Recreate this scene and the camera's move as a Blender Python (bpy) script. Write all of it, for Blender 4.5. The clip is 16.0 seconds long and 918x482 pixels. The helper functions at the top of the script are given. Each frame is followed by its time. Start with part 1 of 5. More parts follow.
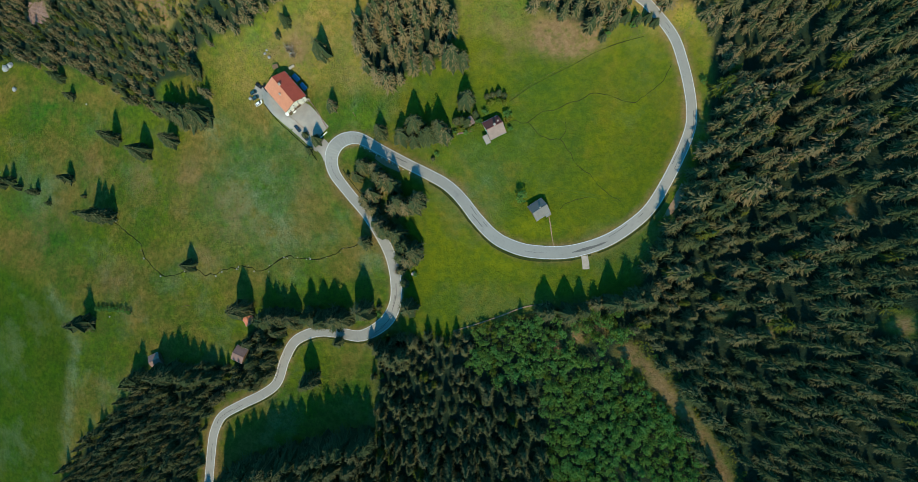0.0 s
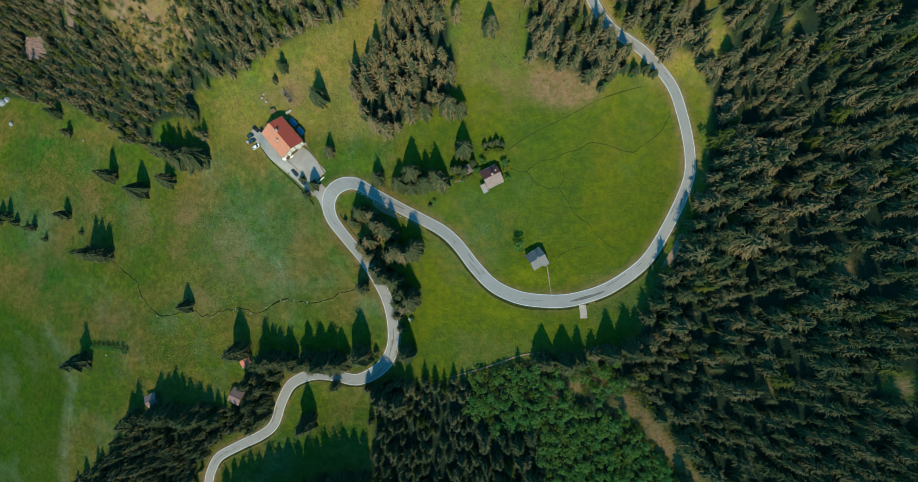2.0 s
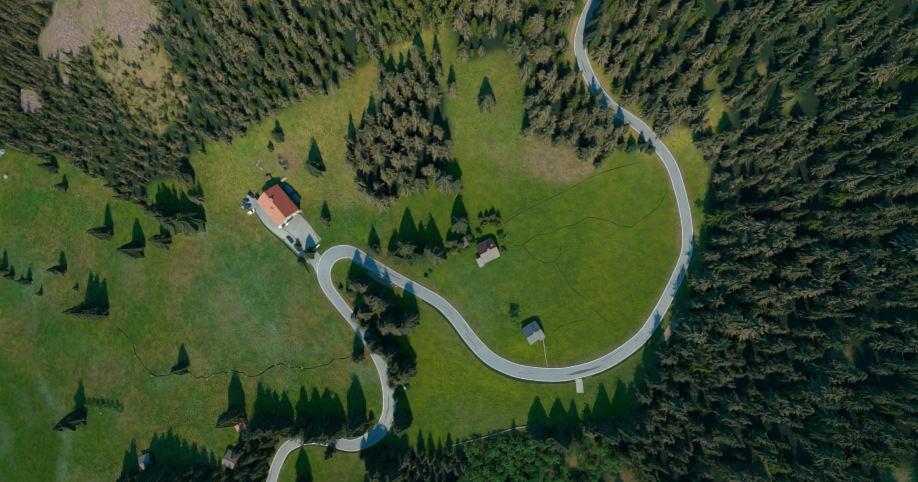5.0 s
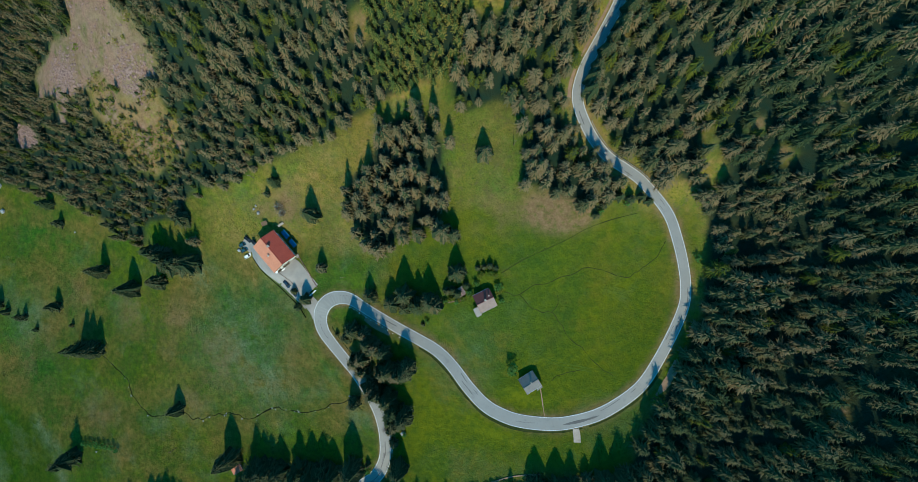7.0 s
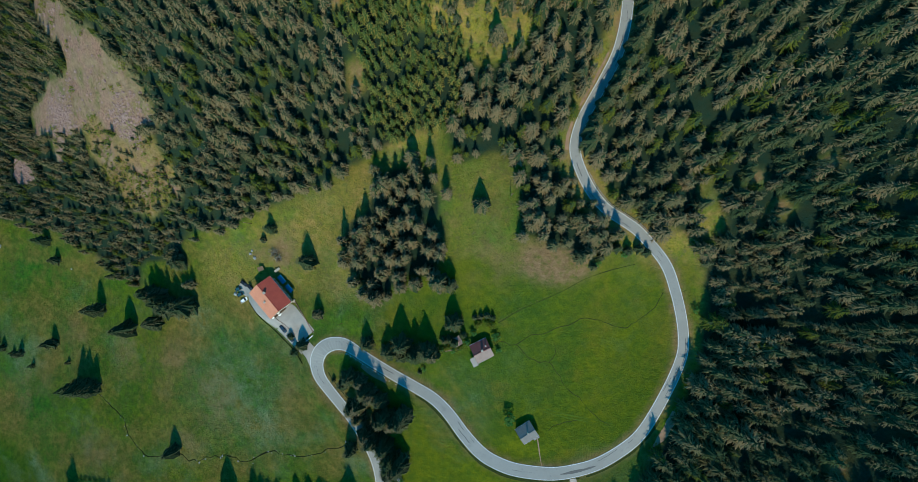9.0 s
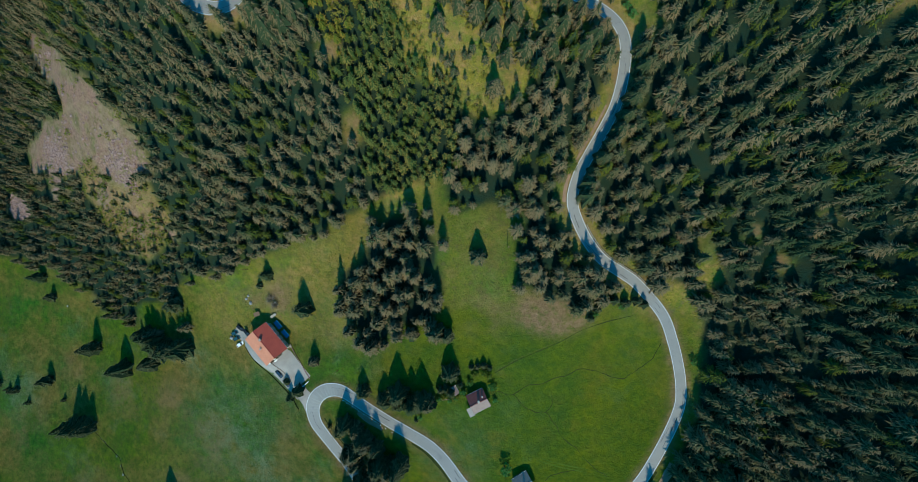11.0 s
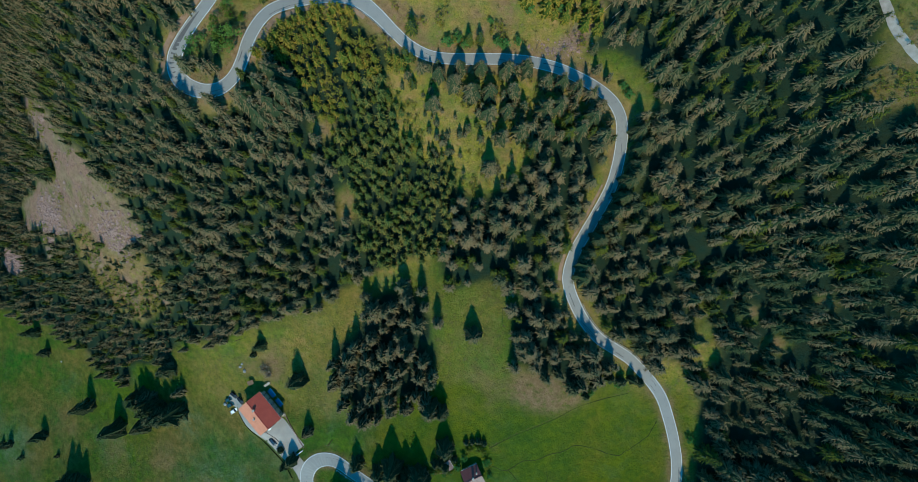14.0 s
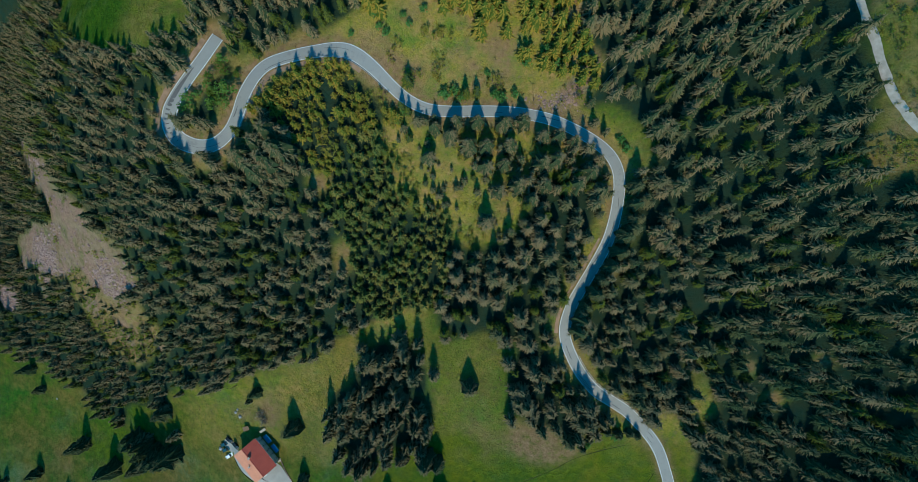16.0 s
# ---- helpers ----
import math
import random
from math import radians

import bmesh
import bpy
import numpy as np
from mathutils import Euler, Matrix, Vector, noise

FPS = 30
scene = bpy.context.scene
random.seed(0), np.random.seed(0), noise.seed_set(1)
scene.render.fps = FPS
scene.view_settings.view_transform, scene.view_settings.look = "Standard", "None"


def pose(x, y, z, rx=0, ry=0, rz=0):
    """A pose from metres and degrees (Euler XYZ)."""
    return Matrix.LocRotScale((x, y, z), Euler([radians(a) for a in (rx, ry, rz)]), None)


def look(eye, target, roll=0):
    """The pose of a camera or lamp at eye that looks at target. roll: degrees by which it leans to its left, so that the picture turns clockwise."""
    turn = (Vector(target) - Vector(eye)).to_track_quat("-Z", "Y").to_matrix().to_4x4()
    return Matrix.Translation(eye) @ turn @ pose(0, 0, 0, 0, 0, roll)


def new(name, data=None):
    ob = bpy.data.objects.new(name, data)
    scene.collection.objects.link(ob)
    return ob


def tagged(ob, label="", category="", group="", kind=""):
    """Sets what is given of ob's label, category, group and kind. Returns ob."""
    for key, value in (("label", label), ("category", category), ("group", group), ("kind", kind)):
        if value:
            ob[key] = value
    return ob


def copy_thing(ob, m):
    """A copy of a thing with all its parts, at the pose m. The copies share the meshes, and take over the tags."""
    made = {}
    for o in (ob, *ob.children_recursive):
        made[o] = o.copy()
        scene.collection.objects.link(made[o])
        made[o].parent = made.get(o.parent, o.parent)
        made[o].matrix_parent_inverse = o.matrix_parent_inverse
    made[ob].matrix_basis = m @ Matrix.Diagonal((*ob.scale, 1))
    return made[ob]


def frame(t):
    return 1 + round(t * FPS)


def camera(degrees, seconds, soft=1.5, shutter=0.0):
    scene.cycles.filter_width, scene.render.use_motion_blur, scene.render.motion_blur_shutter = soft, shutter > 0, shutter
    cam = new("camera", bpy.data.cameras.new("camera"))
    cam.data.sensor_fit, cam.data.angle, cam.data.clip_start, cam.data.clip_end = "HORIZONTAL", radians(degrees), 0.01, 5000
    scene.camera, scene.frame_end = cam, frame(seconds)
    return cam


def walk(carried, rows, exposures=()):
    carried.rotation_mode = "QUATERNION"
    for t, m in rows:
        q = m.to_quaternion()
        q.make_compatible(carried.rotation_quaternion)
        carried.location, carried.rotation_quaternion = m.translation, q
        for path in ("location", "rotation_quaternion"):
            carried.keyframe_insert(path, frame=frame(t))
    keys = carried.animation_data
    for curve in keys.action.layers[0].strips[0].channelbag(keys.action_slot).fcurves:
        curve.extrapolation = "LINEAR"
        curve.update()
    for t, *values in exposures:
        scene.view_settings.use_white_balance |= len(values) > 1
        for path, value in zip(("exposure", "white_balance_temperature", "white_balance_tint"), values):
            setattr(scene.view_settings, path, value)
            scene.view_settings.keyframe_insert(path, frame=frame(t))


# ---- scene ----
# Camera: level flight up a side valley, looking almost straight down.
cam = camera(80.0, 16.0, soft=0.5)
EYE, LENGTH, TILT, DRIFT, SPIN = 290.0, 188.0, 2.84, 0.0525, 1.07


def eye_at(t):
    s = (t - 0.0009 * t * (t - 16.0)) / 16.0
    return pose(DRIFT * LENGTH * s, LENGTH * 1.0012 * s, EYE, TILT) @ pose(0, 0, 0, 0, 0, SPIN * t / 16.0)


walk(cam, [(t, eye_at(t)) for t in range(0, 17)], exposures=[(0, 0.92, 6650, 9), (6, 0.81, 6050, 7), (16, 0.67, 5600, 5)])

# ---- light ----
SUN_ELEVATION = 46.0
world = bpy.data.worlds.new("sky")
scene.world = world
world.use_nodes = True
sky = world.node_tree.nodes.new("ShaderNodeTexSky")
sky.sky_type, sky.sun_disc = "NISHITA", False
sky.ozone_density, sky.dust_density = 5.0, 0.3
sky.sun_elevation, sky.sun_rotation = radians(SUN_ELEVATION), radians(178)
background = world.node_tree.nodes["Background"]
background.inputs["Strength"].default_value = 0.12
clear_air = world.node_tree.nodes.new("ShaderNodeMix")
clear_air.data_type, clear_air.blend_type = "RGBA", "MULTIPLY"
clear_air.inputs["Factor"].default_value, clear_air.inputs["B"].default_value = 1.0, (0.18, 1.08, 1.08, 1)
world.node_tree.links.new(sky.outputs[0], clear_air.inputs["A"])
world.node_tree.links.new(clear_air.outputs["Result"], background.inputs[0])
sun = new("sun", bpy.data.lights.new("sun", "SUN"))
sun.data.energy, sun.data.angle, sun.data.color = 2.55, radians(0.5), (1.0, 0.88, 0.60)
sun.matrix_world = look((0, -300, 300 * math.tan(radians(SUN_ELEVATION))), (-14, 0, 0))


# ---- materials ----
class Nodes:
    """A principled material with short ways to add noise, ramps and mixes."""

    def __init__(self, name, rough=0.8, metal=0.0, spec=0.3):
        self.mat = bpy.data.materials.new(name)
        self.mat.use_nodes = True
        self.tree = self.mat.node_tree
        self.bsdf = self.tree.nodes["Principled BSDF"]
        self.bsdf.inputs["Roughness"].default_value = rough
        self.bsdf.inputs["Metallic"].default_value = metal
        self.bsdf.inputs["Specular IOR Level"].default_value = spec
        self.bsdf.inputs["Diffuse Roughness"].default_value = 0.0
        self.place = None

    def put(self, socket, value):
        if isinstance(value, bpy.types.NodeSocket):
            self.tree.links.new(value, socket)
        elif isinstance(value, tuple) and len(value) == 3 and socket.type == "RGBA":
            socket.default_value = (*value, 1)
        else:
            socket.default_value = value

    def at(self):
        if self.place is None:
            self.place = self.tree.nodes.new("ShaderNodeTexCoord").outputs["Object"]
        return self.place

    def noise(self, scale, detail=4.0, rough=0.55, low=0.3, high=0.7, stretch=None):
        n = self.tree.nodes.new("ShaderNodeTexNoise")
        n.inputs["Scale"].default_value, n.inputs["Detail"].default_value, n.inputs["Roughness"].default_value = scale, detail, rough
        where = self.at()
        if stretch:
            m = self.tree.nodes.new("ShaderNodeMapping")
            m.inputs["Scale"].default_value = stretch
            self.put(m.inputs["Vector"], where)
            where = m.outputs[0]
        self.put(n.inputs["Vector"], where)
        r = self.tree.nodes.new("ShaderNodeMapRange")
        r.inputs["From Min"].default_value, r.inputs["From Max"].default_value = low, high
        self.put(r.inputs["Value"], n.outputs["Fac"])
        return r.outputs[0]

    def voronoi(self, scale, feature="F1"):
        n = self.tree.nodes.new("ShaderNodeTexVoronoi")
        n.feature = feature
        n.inputs["Scale"].default_value = scale
        self.put(n.inputs["Vector"], self.at())
        return n.outputs

    def attribute(self, name):
        n = self.tree.nodes.new("ShaderNodeAttribute")
        n.attribute_name = name
        return n.outputs["Fac"]

    def random(self):
        return self.tree.nodes.new("ShaderNodeObjectInfo").outputs["Random"]

    def island(self):
        return self.tree.nodes.new("ShaderNodeNewGeometry").outputs["Random Per Island"]

    def math(self, op, a, b=0.0):
        n = self.tree.nodes.new("ShaderNodeMath")
        n.operation, n.use_clamp = op, False
        self.put(n.inputs[0], a), self.put(n.inputs[1], b)
        return n.outputs[0]

    def mix(self, fac, a, b):
        n = self.tree.nodes.new("ShaderNodeMix")
        n.data_type = "RGBA"
        self.put(n.inputs["Factor"], fac), self.put(n.inputs["A"], a), self.put(n.inputs["B"], b)
        return n.outputs["Result"]

    def done(self, colour, bump=None, strength=0.4, distance=0.1, through_colour=None, thin=0.0):
        """Closes the material; thin blades and needles also let a share of the light through."""
        self.put(self.bsdf.inputs["Base Color"], colour)
        if thin:
            glow, both = self.tree.nodes.new("ShaderNodeBsdfTranslucent"), self.tree.nodes.new("ShaderNodeMixShader")
            self.put(glow.inputs["Color"], through_colour)
            both.inputs["Fac"].default_value = thin
            self.put(both.inputs[1], self.bsdf.outputs[0]), self.put(both.inputs[2], glow.outputs[0])
            self.put(self.tree.nodes["Material Output"].inputs["Surface"], both.outputs[0])
        if bump is not None:
            b = self.tree.nodes.new("ShaderNodeBump")
            b.inputs["Strength"].default_value, b.inputs["Distance"].default_value = strength, distance
            self.put(b.inputs["Height"], bump)
            self.put(self.bsdf.inputs["Normal"], b.outputs[0])
        return self.mat


def plain(name, colour, other=None, scale=1.0, rough=0.8, metal=0.0, grain=12.0, spec=0.25):
    """A surface of one colour with stains and a fine grain."""
    n = Nodes(name, rough, metal, spec)
    other = other or tuple(c * 0.7 for c in colour)
    c = n.mix(n.noise(scale), colour, other)
    fine = n.noise(grain, 2.0)
    return n.done(n.mix(n.math("MULTIPLY", fine, 0.3), c, other), fine, 0.3, 0.02)


def ground_material(name, thin=0.0):
    """Meadow, wood floor and scree; thin: the share of light that passes through upright blades."""
    n = Nodes(name, 0.95, spec=0.0)
    n.bsdf.inputs["Diffuse Roughness"].default_value = 1.0
    big, broad, mid = n.noise(0.011, 4, 0.6, 0.40, 0.60), n.noise(0.020, 6, 0.7, 0.45, 0.63), n.noise(0.07, 6, 0.7, 0.45, 0.68)
    fine, tuft, grain = n.noise(0.30, 7, 0.75, 0.40, 0.60), n.noise(1.1, 6, 0.75, 0.40, 0.60), n.noise(3.0, 4, 0.7, 0.38, 0.62)
    pale, flowers = n.noise(0.026, 6, 0.72, 0.52, 0.66), n.noise(0.8, 6, 0.8, 0.55, 0.70)
    green = n.mix(fine, (0.108, 0.148, 0.011), (0.052, 0.094, 0.013))
    fresh = n.mix(fine, (0.046, 0.128, 0.015), (0.026, 0.078, 0.015))
    dry = n.mix(fine, (0.265, 0.155, 0.055), (0.130, 0.105, 0.024))
    lush = n.mix(tuft, (0.200, 0.240, 0.145), (0.085, 0.145, 0.068))
    grass = n.mix(big, green, fresh)
    grass = n.mix(n.math("MULTIPLY", broad, 0.75), grass, dry)
    grass = n.mix(n.math("MULTIPLY", mid, 0.5), grass, n.mix(tuft, (0.150, 0.105, 0.034), (0.045, 0.075, 0.014)))
    pale = n.math("MAXIMUM", n.math("MULTIPLY", pale, 0.4), n.math("MULTIPLY", n.attribute("pale"), n.noise(0.12, 6, 0.7, 0.36, 0.62)))
    grass = n.mix(n.math("MULTIPLY", n.attribute("lush"), 0.75), grass, n.mix(fine, (0.034, 0.088, 0.006), (0.022, 0.066, 0.007)))
    grass = n.mix(n.math("MULTIPLY", pale, 0.75), grass, lush)
    grass = n.mix(n.math("MULTIPLY", n.math("MULTIPLY", flowers, pale), 0.6), grass, (0.20, 0.24, 0.17))
    rough_grass = n.mix(n.noise(0.10, 6, 0.75, 0.42, 0.58), n.mix(tuft, (0.325, 0.265, 0.042), (0.160, 0.175, 0.030)), n.mix(fine, (0.380, 0.245, 0.100), (0.230, 0.180, 0.042)))
    rough_grass = n.mix(n.math("MULTIPLY", n.noise(0.055, 6, 0.7, 0.48, 0.62), 0.85), rough_grass, n.mix(fine, (0.150, 0.220, 0.030), (0.090, 0.150, 0.026)))
    rough_grass = n.mix(n.math("MULTIPLY", n.noise(0.30, 5, 0.7, 0.55, 0.68), 0.6), rough_grass, (0.24, 0.165, 0.105))
    grass = n.mix(n.attribute("rough"), grass, rough_grass)
    mow = n.mix(n.noise(0.02, 4, 0.6, 0.4, 0.62), n.mix(fine, (0.145, 0.158, 0.008), (0.090, 0.124, 0.010)), n.mix(fine, (0.068, 0.122, 0.011), (0.042, 0.092, 0.013)))
    mow = n.mix(n.math("MULTIPLY", n.noise(0.045, 6, 0.75, 0.5, 0.72), 0.5), mow, n.mix(flowers, (0.120, 0.115, 0.022), (0.125, 0.155, 0.075)))
    mow = n.mix(n.math("MULTIPLY", n.noise(0.033, 6, 0.72, 0.53, 0.66), 0.55), mow, n.mix(fine, (0.210, 0.150, 0.022), (0.120, 0.115, 0.016)))
    mow = n.mix(n.math("MULTIPLY", pale, 0.5), mow, n.mix(tuft, (0.150, 0.200, 0.105), (0.070, 0.135, 0.050)))
    grass = n.mix(n.math("MULTIPLY", n.attribute("mown"), 0.92), grass, mow)
    soil = n.mix(n.noise(0.5, 6, 0.7), (0.310, 0.195, 0.110), (0.170, 0.115, 0.055))
    grass = n.mix(n.math("MULTIPLY", n.attribute("soil"), n.noise(0.28, 6, 0.7, 0.28, 0.52)), grass, soil)
    # wood-floor colour, darkened to carry the shade under the crowns
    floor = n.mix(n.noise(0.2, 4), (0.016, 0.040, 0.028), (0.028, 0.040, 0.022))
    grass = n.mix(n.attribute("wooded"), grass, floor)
    gravel = n.mix(n.noise(0.9, 7, 0.85, 0.42, 0.58), (0.340, 0.210, 0.155), (0.165, 0.100, 0.080))
    gravel = n.mix(n.noise(0.07, 5, 0.65, 0.42, 0.6), gravel, n.mix(fine, (0.285, 0.205, 0.130), (0.185, 0.135, 0.085)))
    colour = n.mix(n.math("MULTIPLY", n.attribute("scree"), n.noise(0.16, 6, 0.75, 0.25, 0.46)), grass, gravel)
    relief = n.math("ADD", n.math("MULTIPLY", fine, 0.6), n.math("ADD", n.math("MULTIPLY", tuft, 0.5), n.math("MULTIPLY", grain, 0.2)))
    specks = n.noise(0.55, 4, 0.6, 0.64, 0.70)
    colour = n.mix(n.math("MULTIPLY", specks, n.math("SUBTRACT", 0.50, n.math("MULTIPLY", n.attribute("mown"), 0.36))), colour, (0.022, 0.034, 0.012))
    return n.done(colour, relief, 0.9, 0.5, n.mix(0.5, colour, (0.020, 0.110, 0.012)), thin)


def needle_material(name, light, dark, brown, passing, thin):
    n = Nodes(name, 0.75, spec=0.05)
    tint = n.attribute("tint")
    c = n.mix(n.island(), light, dark)
    mottle = n.math("ADD", 0.45, n.math("MULTIPLY", n.noise(0.8, 3, 0.6, 0.3, 0.7), 0.6))
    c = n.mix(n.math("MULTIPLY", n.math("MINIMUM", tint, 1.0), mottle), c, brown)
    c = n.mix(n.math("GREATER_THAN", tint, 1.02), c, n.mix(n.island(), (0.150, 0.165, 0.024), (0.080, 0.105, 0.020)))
    # mark 2 is the crown's core: needle colour darkened to hold inner shade
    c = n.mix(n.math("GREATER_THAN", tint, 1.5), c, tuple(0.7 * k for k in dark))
    n.bsdf.inputs["Diffuse Roughness"].default_value = 1.0
    return n.done(c, through_colour=passing, thin=thin)


def asphalt_material():
    n = Nodes("worn_asphalt", 0.85)
    patches, grain, cracks = n.noise(0.09, 5, 0.6), n.noise(6, 3), n.noise(0.35, 6, 0.75, 0.56, 0.64)
    c = n.mix(patches, (0.268, 0.260, 0.248), (0.222, 0.215, 0.206))
    c = n.mix(n.math("MULTIPLY", grain, 0.35), c, (0.20, 0.197, 0.195))
    c = n.mix(n.math("MULTIPLY", cracks, 0.3), c, (0.11, 0.11, 0.12))
    return n.done(c, grain, 0.3, 0.01)


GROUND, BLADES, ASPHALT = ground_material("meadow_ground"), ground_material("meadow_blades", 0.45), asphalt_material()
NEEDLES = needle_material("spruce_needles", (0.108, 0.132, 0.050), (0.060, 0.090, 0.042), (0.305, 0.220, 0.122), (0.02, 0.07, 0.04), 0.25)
LEAVES = needle_material("broadleaf_foliage", (0.130, 0.270, 0.072), (0.066, 0.180, 0.058), (0.15, 0.205, 0.036), (0.06, 0.26, 0.04), 0.4)
SCRUB_LEAVES = needle_material("yellowish_scrub_foliage", (0.19, 0.215, 0.03), (0.09, 0.145, 0.024), (0.3, 0.22, 0.045), (0.11, 0.22, 0.02), 0.35)
YOUNG = needle_material("young_spruce_needles", (0.160, 0.195, 0.044), (0.078, 0.122, 0.036), (0.310, 0.245, 0.066), (0.040, 0.110, 0.020), 0.25)
LARCH = needle_material("young_larch_needles", (0.245, 0.255, 0.034), (0.120, 0.165, 0.026), (0.430, 0.290, 0.050), (0.09, 0.18, 0.02), 0.3)
BARK = plain("grey_brown_bark", (0.13, 0.095, 0.07), (0.07, 0.05, 0.04), 3.0)
STONE = plain("pale_limestone", (0.37, 0.235, 0.195), (0.14, 0.085, 0.078), 0.8)
GREY_STONE = plain("grey_boulder_stone", (0.34, 0.33, 0.33), (0.2, 0.2, 0.2), 1.5)
# dark ditch soil with trench shade in it, also laid as road bank shade
DITCH_AND_SHADE = plain("dark_ditch_soil_and_shade", (0.052, 0.056, 0.018), (0.022, 0.034, 0.010), 0.5, spec=0.0)
# stream bed tone, near black so that it holds a trench's shade
NEAR_BLACK = plain("near_black_tone", (0.016, 0.020, 0.009), (0.010, 0.013, 0.006), 0.6, spec=0.0)
DIRT = plain("bare_brown_earth", (0.33, 0.205, 0.135), (0.19, 0.120, 0.075), 0.35)
GRAVEL = plain("pale_gravel", (0.42, 0.35, 0.31), (0.26, 0.215, 0.18), 0.5)
WORN_GRASS = plain("trodden_grass", (0.085, 0.112, 0.014), (0.055, 0.095, 0.012), 0.4, spec=0.0)
CONCRETE = plain("grey_forecourt_concrete", (0.31, 0.275, 0.25), (0.235, 0.21, 0.195), 0.25)
PLASTER = plain("cream_render", (0.72, 0.67, 0.56), (0.58, 0.53, 0.44), 0.8)
WOOD = plain("weathered_brown_boards", (0.20, 0.125, 0.075), (0.11, 0.07, 0.045), 1.5)
DEADWOOD = plain("bleached_dead_wood", (0.38, 0.33, 0.27), (0.25, 0.21, 0.17), 2.0)
TIN = plain("galvanised_steel", (0.55, 0.56, 0.57), (0.42, 0.43, 0.44), 1.0, 0.45, 0.7)
RUBBER = plain("black_tyre_rubber", (0.02, 0.02, 0.02), (0.03, 0.03, 0.03), 4.0)
GLASS = plain("dark_window_glass", (0.02, 0.025, 0.03), (0.03, 0.035, 0.04), 1.0, 0.08)
CANVAS_WHITE = plain("white_canvas", (0.78, 0.77, 0.74), (0.66, 0.65, 0.62), 1.5)
CANVAS_BLUE = plain("blue_tarpaulin", (0.02, 0.16, 0.30), (0.015, 0.10, 0.20), 1.0, 0.5)


def roof_material(name, light, dark, course=0.34):
    """Roof covering in courses across the slope, with weathering."""
    n = Nodes(name, 0.75)
    w = n.tree.nodes.new("ShaderNodeTexWave")
    w.wave_type, w.bands_direction = "BANDS", "X"
    w.inputs["Scale"].default_value, w.inputs["Distortion"].default_value = 1.0 / course / 3.0, 0.4
    n.put(w.inputs["Vector"], n.at())
    c = n.mix(n.noise(0.35, 5), light, dark)
    c = n.mix(n.math("MULTIPLY", n.noise(2.5, 3), 0.35), c, tuple(k * 0.6 for k in dark))
    return n.done(c, w.outputs["Fac"], 0.5, 0.05)


RED_TILES = roof_material("red_clay_roof_tiles", (0.44, 0.085, 0.055), (0.36, 0.065, 0.045))
FADED_TILES = roof_material("faded_orange_roof_tiles", (0.60, 0.23, 0.135), (0.50, 0.185, 0.11))
BROWN_TILES = roof_material("faded_red_brown_roofing", (0.36, 0.245, 0.22), (0.28, 0.18, 0.165))
MAROON_TILES = roof_material("dark_maroon_roof_tiles", (0.265, 0.082, 0.070), (0.20, 0.060, 0.052))
PINKISH_TILES = roof_material("pale_pinkish_roof_tiles", (0.30, 0.215, 0.190), (0.235, 0.165, 0.147))
GREY_SHEETS = roof_material("grey_metal_roofing", (0.205, 0.195, 0.190), (0.155, 0.147, 0.143))
PALE_SHEETS = roof_material("pale_weathered_roofing", (0.33, 0.29, 0.27), (0.26, 0.225, 0.21))
RUSTY_TILES = roof_material("orange_red_roofing", (0.60, 0.20, 0.12), (0.42, 0.13, 0.08))
PINK_SHEETS = roof_material("dull_pinkish_roofing", (0.24, 0.15, 0.135), (0.17, 0.105, 0.10))
TAR = plain("dark_tar_repairs", (0.120, 0.115, 0.115), (0.085, 0.082, 0.082), 0.8)
LINE = plain("worn_white_line_paint", (0.62, 0.62, 0.62), (0.42, 0.42, 0.43), 1.2)


# ---- mesh helpers ----
def part(name, bm, material, parent=None, label=""):
    """Links a bmesh as one mesh object under a thing or a part."""
    me = bpy.data.meshes.new(name)
    bm.to_mesh(me)
    bm.free()
    me.materials.append(material)
    ob = new(name, me)
    ob.parent = parent
    return tagged(ob, label)


def array_mesh(name, verts, faces, material, tint=None, smooth=False):
    """A mesh from numpy arrays; faces all have the same number of corners."""
    me = bpy.data.meshes.new(name)
    verts, faces = np.asarray(verts, dtype=np.float32), np.asarray(faces, dtype=np.int32)
    k = faces.shape[1]
    me.vertices.add(len(verts)), me.loops.add(faces.size), me.polygons.add(len(faces))
    me.vertices.foreach_set("co", verts.ravel())
    me.loops.foreach_set("vertex_index", faces.ravel())
    me.polygons.foreach_set("loop_start", np.arange(0, faces.size, k, dtype=np.int32))
    me.polygons.foreach_set("use_smooth", np.full(len(faces), smooth))
    me.materials.append(material)
    if tint is not None:
        me.attributes.new("tint", "FLOAT", "POINT").data.foreach_set("value", np.asarray(tint, dtype=np.float32))
    me.update(calc_edges=True)
    me.validate()
    return me


def inside(poly, x, y):
    """Which of the places x, y lie inside a closed outline."""
    hit = np.zeros(np.shape(x), bool)
    p = np.asarray(poly, float)
    for (ax, ay), (bx, by) in zip(p, np.roll(p, -1, 0)):
        with np.errstate(divide="ignore", invalid="ignore"):
            hit ^= ((ay > y) != (by > y)) & (x < (bx - ax) * (y - ay) / (by - ay) + ax)
    return hit


